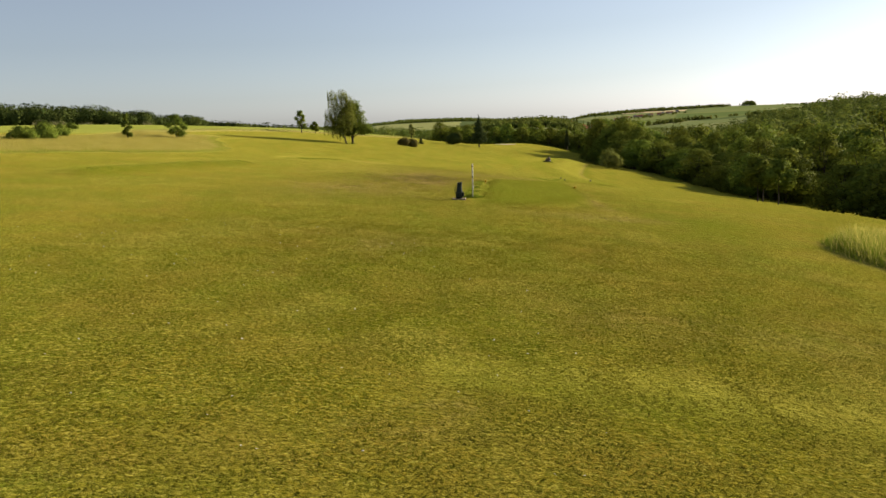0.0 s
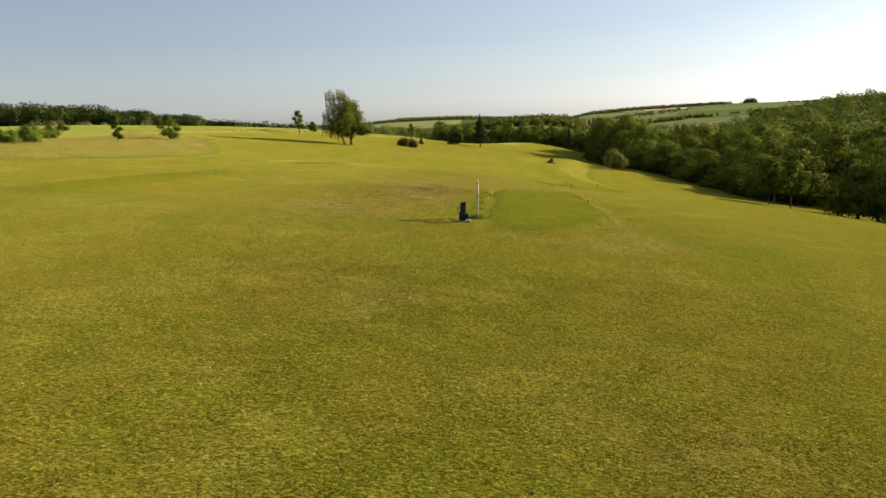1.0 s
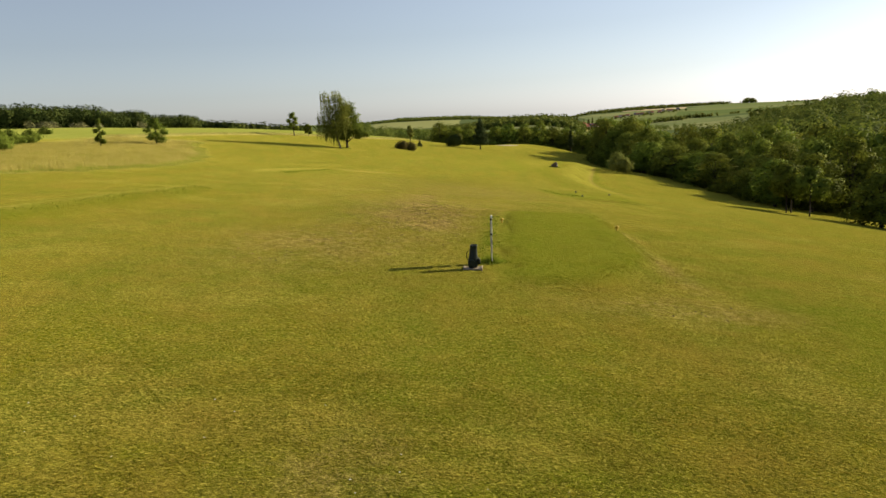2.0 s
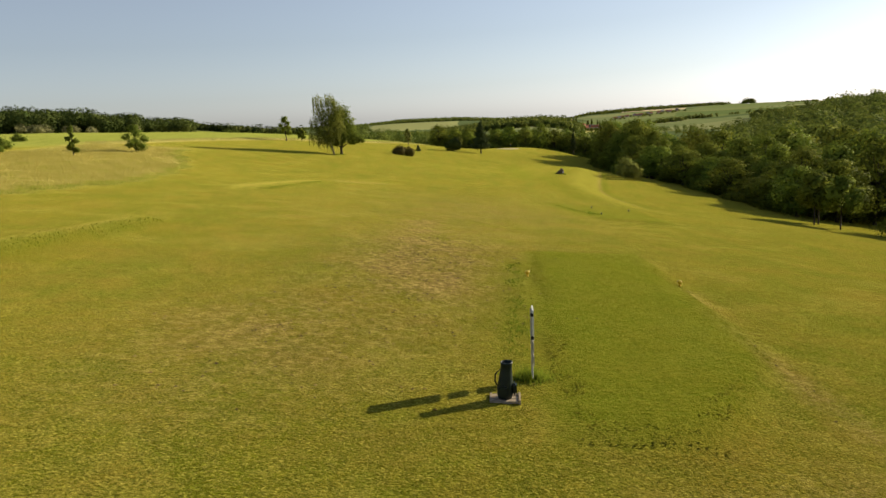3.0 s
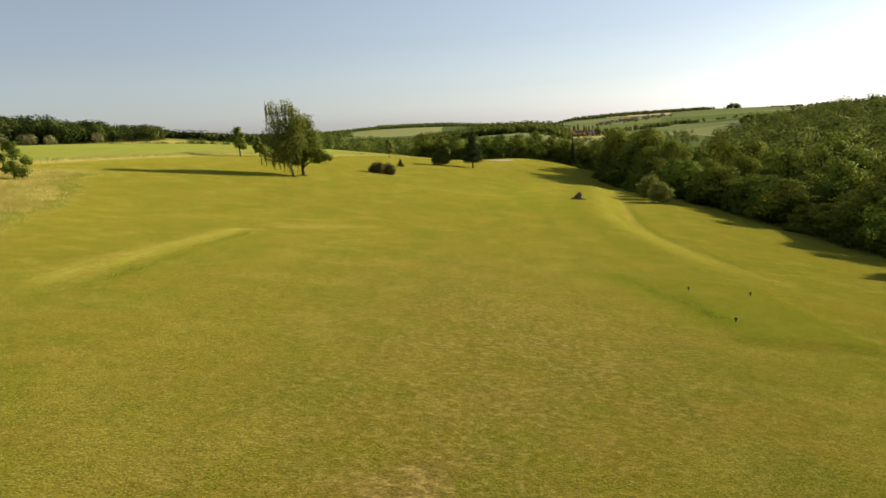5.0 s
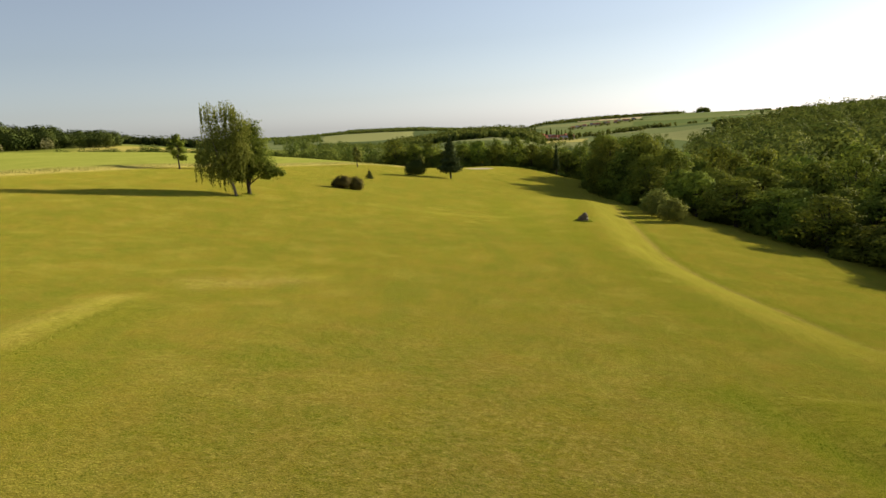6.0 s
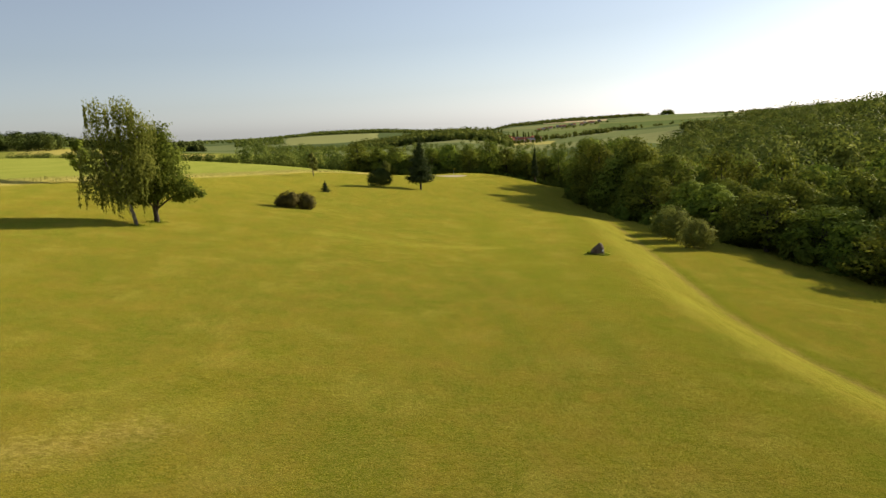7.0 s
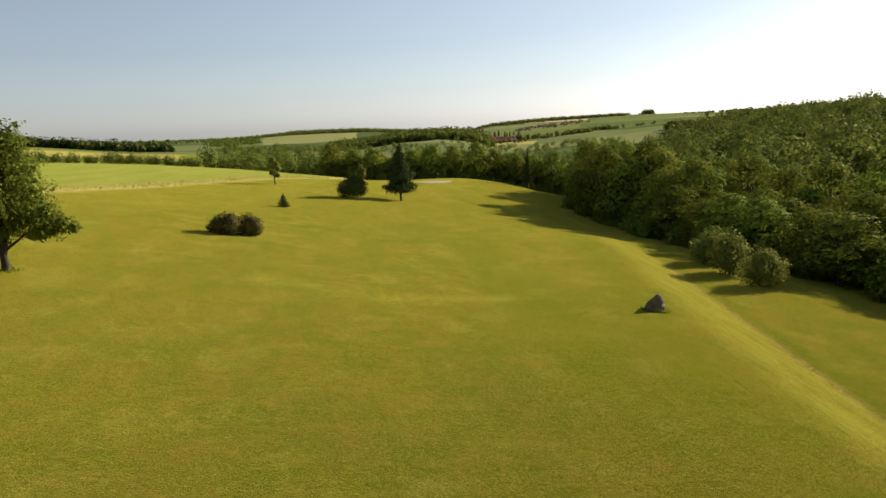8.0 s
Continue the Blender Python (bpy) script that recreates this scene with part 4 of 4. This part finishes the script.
v, f = lathe([(0.12, 0.06), (0.20, 0.07), (0.235, 0.16), (0.235, 0.34), (0.20, 0.55), (0.168, 0.80), (0.165, 0.93), (0.175, 0.94), (0.175, 0.985), (0.15, 0.985), (0.145, 0.75), (0.02, 0.72)], 24)
v[:, :2] *= 0.86
v[:, 0] += 0.06 * (v[:, 2] / 0.98) ** 1.5
part("body", smooth(fast_mesh("body", v, f)), M_BAG, bag)
part("pocket", bm_box(bm_new(), 0.235, 0.0, 0.30, 0.12, 0.26, 0.30, 0.045), M_BAG, bag)
part("pocket", bm_box(bm_new(), -0.04, -0.215, 0.30, 0.24, 0.09, 0.26, 0.035), M_BAG, bag)
v, f = tube([(-0.16, -0.02, 0.36), (-0.24, -0.03, 0.50), (-0.22, -0.02, 0.68), (-0.10, 0, 0.80)], (0.018, 0.02, 0.02, 0.018), 6)
part("carrying_strap", smooth(fast_mesh("carrying_strap", v, f)), M_BAG, bag)
part("base_plank", bm_box(bm_new(), 0.0, -0.19, 0.03, 0.66, 0.16, 0.06, 0.008), M_PLANK, bag, "pale weathered plank")
part("base_plank", bm_box(bm_new(), 0.0, 0.0, 0.03, 0.66, 0.16, 0.06, 0.008), M_PLANK, bag, "pale weathered plank")
part("base_plank", bm_box(bm_new(), 0.0, 0.19, 0.03, 0.66, 0.16, 0.06, 0.008), M_PLANK, bag, "pale weathered plank")
part("bearer", bm_box(bm_new(), 0.355, 0.0, 0.03, 0.05, 0.56, 0.12, 0.008), M_PLANK, bag)
part("bearer", bm_box(bm_new(), -0.355, 0.0, 0.03, 0.05, 0.56, 0.12, 0.008), M_PLANK, bag)

# hole sign: a post with panels that stand edge-on to the line of play
sign = thing("hole_sign", 1.06, 45.15, "white sign panels on a slim grey post beside the tee", "sign", turn=-3, sink=0.0)
v, f = tube([(0, 0, -0.3), (0, 0, 0.9), (0, 0, 1.82)], (0.026, 0.024, 0.022), 10)
part("post", smooth(fast_mesh("post", v, f)), M_POLE, sign)
panel = part("panel", bm_box(bm_new(), 0.035, 0.0, 1.45, 0.026, 0.46, 0.70, 0.005), M_WHITE, sign)
part("end_cap", bm_box(bm_new(), 0.035, 0.0, 1.815, 0.036, 0.47, 0.035, 0.005), M_WHITE, panel)
for z in (1.72, 1.16):
    part("clamp", bm_box(bm_new(), 0.01, -0.20, z, 0.07, 0.09, 0.075, 0.006), M_BLACK, panel, "black clamp")
for z in (0.90, 0.58):
    part("small_panel", bm_box(bm_new(), 0.032, 0.0, z, 0.014, 0.40, 0.23, 0.004), M_POLE, sign, "small weathered panel")

# tee markers
def marker(x, y, mat, label):
    e = thing("tee_marker", x, y, label, "tee marker", "tee markers", sink=0.0)
    v, f = lathe([(0.01, 0.02), (0.055, 0.02), (0.06, 0.05), (0.035, 0.09), (0.035, 0.12), (0.085, 0.16), (0.105, 0.21), (0.085, 0.26), (0.04, 0.285), (0.0, 0.29)], 14)
    part("head", smooth(fast_mesh("head", v, f)), mat, e)
    v, f = tube([(0, 0, -0.15), (0, 0, 0.04)], (0.012, 0.012), 6)
    part("spike", fast_mesh("spike", v, f), M_BLACK, e)


marker(2.3, 58.8, M_YELLOW, "small rounded yellow tee marker on the turf")
marker(8.75, 58.9, M_YELLOW, "small rounded yellow tee marker on the turf")
for x, y in ((16.2, 119.1), (20.7, 118.9), (15.2, 108.0)):
    marker(x, y, M_DARKMARK, "small dark tee marker on the turf")

# standing stone
e = thing("standing_stone", 25.6, 210.6, "pointed grey boulder standing on mown grass", "boulder", turn=20, sink=0.2)
bm = bm_new()
bmesh.ops.create_icosphere(bm, subdivisions=4, radius=1.0)
for q in bm.verts:
    x, y, z = q.co
    up = max(0.0, z)
    k = 1 - 0.42 * up ** 3
    lump = 0.16 * noise.noise(Vector((x * 1.5, y * 1.5, z * 1.5))) + 0.07 * noise.noise(Vector((x * 4, y * 4, z * 4)))
    q.co = Vector(((x * 1.0 * k + 0.38 * up - 0.12) * (1 + lump), y * 0.7 * k * (1 + lump), (z * 1.45 if z > 0 else z * 0.5) * (1 + 0.6 * lump) + 0.2))
part("stone", bm, M_STONE, e)
part("plaque", bm_box(bm_new(), 0.35, -0.66, 0.62, 0.30, 0.035, 0.22, 0.006), M_WHITE, e, "small pale plaque").rotation_euler = (radians(-8), 0, 0)

# bunker and flag by the far green
def disc(cx, cy, rx, ry, seg=28):
    vs, fs = [(cx, cy, at(cx, cy) + 0.06)], []
    for ring in (0.55, 1.0):
        for k in range(seg):
            a = 2 * math.pi * k / seg
            q = ring * (1 + 0.12 * math.sin(3 * a))
            x, y = cx + rx * q * math.cos(a), cy + ry * q * math.sin(a)
            vs.append((x, y, at(x, y) + (0.07 if ring < 1 else 0.03)))
    for k in range(seg):
        fs.append((0, 1 + k, 1 + (k + 1) % seg, 0))
        fs.append((1 + k, 1 + seg + k, 1 + seg + (k + 1) % seg, 1 + (k + 1) % seg))
    me = bpy.data.meshes.new("sand")
    me.from_pydata(vs, [], [tuple(dict.fromkeys(q)) for q in fs])
    return smooth(me)


ob = part("sand_bunker", disc(25.5, 383, 5.5, 4.0), M_SAND)
tagged(ob, "shallow pale sand bunker beside the far green", "bunker")
flag = thing("golf_flag", 27.5, 392.0, "thin flagstick with a small yellow flag on the green", "flag", sink=0.0)
v, f = tube([(0, 0, -0.1), (0, 0, 2.2)], (0.02, 0.015), 6)
part("flagstick", fast_mesh("flagstick", v, f), M_WHITE, flag)
v = np.array([(0.02, 0.0, 2.2), (0.02, 0.0, 1.8), (0.3, 0.05, 1.82), (0.3, 0.05, 2.17), (0.55, -0.02, 1.86), (0.55, -0.02, 2.14)])
v = np.concatenate([v, v + (0, 0.012, 0)])
part("pennant", fast_mesh("pennant", v, [(0, 1, 2, 3), (3, 2, 4, 5), (6, 9, 8, 7), (9, 11, 10, 8), (0, 3, 9, 6), (3, 5, 11, 9), (1, 7, 8, 2), (2, 8, 10, 4), (4, 10, 11, 5), (0, 6, 7, 1)]), M_YELLOW, flag)

# ---- the village in the valley ----
def house(x, y, w, d, h, turn, roof):
    e = thing("village_house", x, y, "plastered village house with a pitched red tile roof" if roof is M_ROOF else "plastered village house with a grey slate roof", "house", "village houses", turn, 1.0, 0.5)
    part("wall", bm_box(bm_new(), 0, 0, h / 2, w, d, h), M_PLASTER, e)
    k = d * 0.42
    vs = [(-w / 2 - 0.4, -d / 2 - 0.4, h - 0.1), (w / 2 + 0.4, -d / 2 - 0.4, h - 0.1), (w / 2 + 0.4, d / 2 + 0.4, h - 0.1), (-w / 2 - 0.4, d / 2 + 0.4, h - 0.1), (-w / 2 - 0.4, 0, h + k), (w / 2 + 0.4, 0, h + k)]
    me = bpy.data.meshes.new("roof")
    me.from_pydata(vs, [], [(0, 1, 5, 4), (2, 3, 4, 5), (0, 4, 3), (1, 2, 5), (3, 2, 1, 0)])
    roof_ob = part("roof", me, roof, e)
    part("chimney", bm_box(bm_new(), w * 0.28, 0.6, h + k, 0.9, 0.9, 1.8), M_ROOF, roof_ob)
    for i in range(3):
        part("window", bm_box(bm_new(), -w * 0.3 + i * w * 0.3, -d / 2 - 0.02, h * 0.55, 1.1, 0.12, 1.5), M_GLASS, e)


rv = np.random.default_rng(21)
VILLAGE_R = 1490.0
for k in range(22):
    a = radians(7.6 + 5.2 * k / 21 + rv.uniform(-0.15, 0.15))
    q = VILLAGE_R + rv.uniform(-35, 60)
    house(q * math.sin(a), 150 + q * math.cos(a), rv.uniform(11, 19), rv.uniform(8, 10), rv.uniform(4.5, 6.5), rv.uniform(-35, 35), M_SLATE if k % 4 == 3 else M_ROOF)
for k in range(14):
    a = radians(12.9 + 4.6 * k / 13 + rv.uniform(-0.12, 0.12))
    q = 2050 + 270 * k / 13 + rv.uniform(-30, 30)
    house(q * math.sin(a), 150 + q * math.cos(a), rv.uniform(8, 12), rv.uniform(6, 8), rv.uniform(3.0, 4.5), rv.uniform(-35, 35), M_SLATE if k % 3 == 1 else M_ROOF)
for k in range(16):
    a = radians(9.2 + 3.6 * k / 15 + rv.uniform(-0.25, 0.25))
    q = VILLAGE_R + 70 + rv.uniform(-8, 8)
    x, y = q * math.sin(a), 150 + q * math.cos(a)
    if k == 0:
        stem = (np.array([(0, 0, -0.5), (0, 0, 4.0), (0, 0, 17.0)]), (0.5, 0.4, 0.05))
        lob = [(0, 0, 3.5 + 2.2 * j, 1.7 - 0.12 * abs(j - 2.5), 1.7 - 0.12 * abs(j - 2.5), 2.0) for j in range(7)]
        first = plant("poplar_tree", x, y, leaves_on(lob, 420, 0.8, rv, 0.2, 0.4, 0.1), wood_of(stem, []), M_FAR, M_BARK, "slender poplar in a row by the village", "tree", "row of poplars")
    else:
        copy_thing(first, pose(x, y, at(x, y), 0, 0, rv.uniform(0, 360)) @ Matrix.Scale(rv.uniform(0.85, 1.15), 4))

# ---- grass that stands up ----
def blades(xs, ys, h, w, rng, lean=0.35, drop=0.01):
    """One leaning three-sided tuft for each place: verts, faces, and soft normals that face the sky."""
    n = len(xs)
    a = rng.uniform(0, 2 * np.pi, n)
    hh = h * rng.uniform(0.5, 1.3, n)
    ww = 0.58 * w * rng.uniform(0.6, 1.35, n)
    base = np.stack([xs, ys, height(xs, ys) - drop], 1)
    ring = [base + np.stack([np.cos(a + k) * ww, np.sin(a + k) * ww, np.zeros(n)], 1) for k in (0, 2.0944, 4.18879)]
    tip = base + np.stack([rng.normal(0, lean, n) * hh, rng.normal(0, lean, n) * hh, hh], 1)
    v = np.stack([*ring, tip], 1).reshape(-1, 3)
    b = (np.arange(n) * 4)[:, None, None]
    f = (np.array([[0, 1, 3], [1, 2, 3], [2, 0, 3]])[None] + b).reshape(-1, 3)
    return v, f


def sward(name, v, f, tilt):
    """Tufts whose shading normals lean to the sky, as a dense sward scatters light."""
    me = fast_mesh(name, v, f)
    q = v.reshape(-1, 4, 3)
    d = (q - q[:, :3].mean(1, keepdims=True))
    d[:, :, 2] = 0
    d = d / (np.linalg.norm(d, axis=2, keepdims=True) + 1e-6) * tilt
    d[:, 3] *= 0.3
    d[:, :, 2] = 1.0
    d = (d / np.linalg.norm(d, axis=2, keepdims=True)).reshape(-1, 3)
    me.normals_split_custom_set_from_vertices(d.tolist())
    return me


rg = np.random.default_rng(77)


def scatter(n, x0, x1, y0, y1):
    return rg.uniform(x0, x1, n), rg.uniform(y0, y1, n)


def turf_grass(name, n, x0, x1, y0, y1, h, w, mat, label, keep, tilt=0.6):
    """Low tufts of mown turf."""
    xs, ys = scatter(n, x0, x1, y0, y1)
    ok = keep(xs, ys) > rg.random(n)
    ob = part(name, sward(name, *blades(xs[ok], ys[ok], h, w, rg), tilt), mat)
    return tagged(ob, label, "grass", kind="stuff")


def tall_grass(name, n, x0, x1, y0, y1, h, w, mat, label, keep):
    """Single tapering blades that lean and cross."""
    xs, ys = scatter(n, x0, x1, y0, y1)
    ok = keep(xs, ys) > rg.random(n)
    xs, ys = xs[ok], ys[ok]
    n = len(xs)
    a = rg.uniform(0, 2 * np.pi, n)
    hh = h * rg.uniform(0.4, 1.25, n) * (0.35 + 0.65 * np.clip(keep(xs, ys), 0, 1)) * (0.85 + 0.3 * np.sin(xs * 0.35 + np.sin(ys * 0.2)) * np.sin(ys * 0.27))
    ww = w * rg.uniform(0.6, 1.3, n) * 0.5
    base = np.stack([xs, ys, height(xs, ys) - 0.02], 1)
    side = np.stack([np.cos(a) * ww, np.sin(a) * ww, np.zeros(n)], 1)
    tip = base + np.stack([rg.normal(0, 0.35, n) * hh, rg.normal(0, 0.35, n) * hh, hh], 1)
    v = np.stack([base - side, base + side, tip], 1).reshape(-1, 3)
    me = (fast_mesh(name, v, np.arange(n * 3).reshape(-1, 3)))
    return tagged(part(name, me, mat), label, "grass", kind="stuff")


def clumpy(x, y):
    return 0.45 + 0.55 * (np.sin(x * 2.1 + np.sin(y * 1.3)) * np.sin(y * 1.9 + np.sin(x * 0.9)) > -0.1)


def fade(x, y):
    """Density of the modelled sward: full along the line of flight, thinning out to the sides."""
    return np.clip(1.5 - np.abs(x) / 9.0, 0, 1) * sstep(6, 10, y) * (1 - sstep(150, 178, y))


for count, x0, x1, y0, y1, tall, wide in ((230000, -11, 11, 9, 32, 0.026, 0.036), (140000, -13.5, 13.5, 32, 68, 0.024, 0.062), (60000, -13.5, 13.5, 68, 178, 0.022, 0.13)):
    turf_grass("turf_grass", count, x0, x1, y0, y1, tall, wide, M_GRASSBLADE, "short mown yellow-green turf grass", lambda x, y: clumpy(x, y) * fade(x, y) * (1 - 0.7 * tee_one(x, y)))
tall_grass("meadow_grass", 450000, -80, -31, 34, 194, 0.6, 0.034, M_HAY, "tall straw-coloured hay grass", meadow_zone)
tall_grass("meadow_grass", 60000, 12, 27, 20, 41, 1.15, 0.022, M_HAY, "tall straw-coloured hay grass beside the tee", meadow_zone)
tall_grass("meadow_grass", 190000, 12, 27, 20, 41, 0.85, 0.03, M_LUSH, "tall green hay grass beside the tee", meadow_zone)
turf_grass("straw_tufts", 6000, -10, 3, 43, 92, 0.045, 0.12, M_STRAW, "matted dry straw tufts on a worn patch of turf", lambda x, y: zones(x, y)[0] ** 1.5 * clumpy(x * 0.6, y * 0.6) * (clumpy(x * 2.3 + 4, y * 2.1) > 0.5))
turf_grass("straw_tufts", 1200, -3, 12, 90, 112, 0.04, 0.14, M_STRAW, "matted dry straw tufts on a worn patch of turf", lambda x, y: zones(x, y)[0] * clumpy(x * 0.6, y * 0.6))
turf_grass("soil_crumbs", 9000, -8, 11, 37, 72, 0.045, 0.10, M_SOIL, "dark bare soil crumbs in worn turf", lambda x, y: zones(x, y)[0] ** 2 * (clumpy(x * 1.3, y * 1.1) < 0.5))
for sx, sy, sl in ((1.8, 20.8, 0.5), (4.16, 21.0, 0.25), (5.3, 20.8, 0.6), (5.8, 20.2, 0.4), (3.9, 18.3, 0.3), (0.9, 55.4, 0.9), (0.9, 52.0, 1.2), (14.3, 113.0, 1.6)):
    turf_grass("turf_scar", 230, sx - 1.8, sx + 1.8, sy - 2.2, sy + 2.2, 0.02, 0.06, M_SOIL, "short dark scar of bare soil in the turf", lambda x, y: bump_line(x, y, sx - 0.5 * sl, sy + 0.3 * sl * (sl > 0.6), sx + 0.5 * sl, sy - 0.9 * sl * (sl > 0.6), 0.09))
tall_grass("rough_grass", 12000, -0.6, 3.2, 46, 64, 0.11, 0.05, M_LUSH, "clumpy green grass along the edge of the tee", lambda x, y: bump_line(x, y, 1.0, 47, 2.1, 63, 0.55) * (clumpy(x * 1.5, y * 0.9) > 0.5))
tall_grass("rough_grass", 7000, 10, 16, 106, 127, 0.12, 0.07, M_LUSH, "clumpy green grass on the bank of the tee", lambda x, y: bump_line(x, y, 13.0, 125, 14.8, 109, 0.8))
tall_grass("rough_grass", 9000, -23, -18.5, 105, 142, 0.10, 0.07, M_LUSH, "green grass at the foot of a low dry bank", lambda x, y: bump_line(x, y, -21.0, 107, -20.7, 139, 0.6))
tall_grass("meadow_edge_grass", 500000, -60, -30, 36, 185, 0.40, 0.05, M_FRINGE, "greener uncut grass along the edge of the meadow", lambda x, y: np.clip(4 * meadow_zone(x, y) * (0.75 - meadow_zone(x, y)), 0, 1) * 0.9)
tall_grass("bank_grass", 6000, -22.5, -16.5, 46, 74, 0.12, 0.06, M_LUSH, "rough green grass on a low bank", lambda x, y: bump_line(x, y, -20.6, 48, -18.4, 71, 0.8))
tall_grass("field_margin_grass", 110000, -85, -8, 190, 400, 0.5, 0.12, M_MARGIN, "strip of tall dry grass between turf and crop", lambda x, y: np.exp(-((turf_edge(x, y) - 0.8) / 1.8) ** 2))
tall_grass("rough_grass", 9000, -0.4, 2.4, 44.6, 46.4, 0.45, 0.03, M_LUSH, "uncut green grass round the sign post", lambda x, y: np.exp(-((x - 1.05) / 0.38) ** 2 - ((y - 45.35) / 0.35) ** 2))
tall_grass("rough_grass", 5000, 23, 28.2, 208.6, 212.6, 0.4, 0.06, M_LUSH, "uncut green grass round the standing stone", lambda x, y: np.exp(-((np.hypot((x - 25.6) / 1.2, (y - 210.6) / 0.9) - 1) / 0.22) ** 2))
tall_grass("rough_grass", 6000, -31, -25, 205, 214, 0.4, 0.07, M_LUSH, "uncut green grass round the tree trunks", lambda x, y: np.exp(-(np.hypot(x + 29.4, y - 208.2) / 0.8) ** 2) + np.exp(-(np.hypot(x + 28.2, y - 211.7) / 0.9) ** 2))
xs, ys = scatter(170, -14, 2, 9, 30)
ob = part("daisies", fast_mesh("daisies", *blades(xs, ys, 0.012, 0.024, rg, 0.2, -0.035)), M_DAISY)
tagged(ob, "tiny white daisies in the turf", "flowers", kind="stuff")
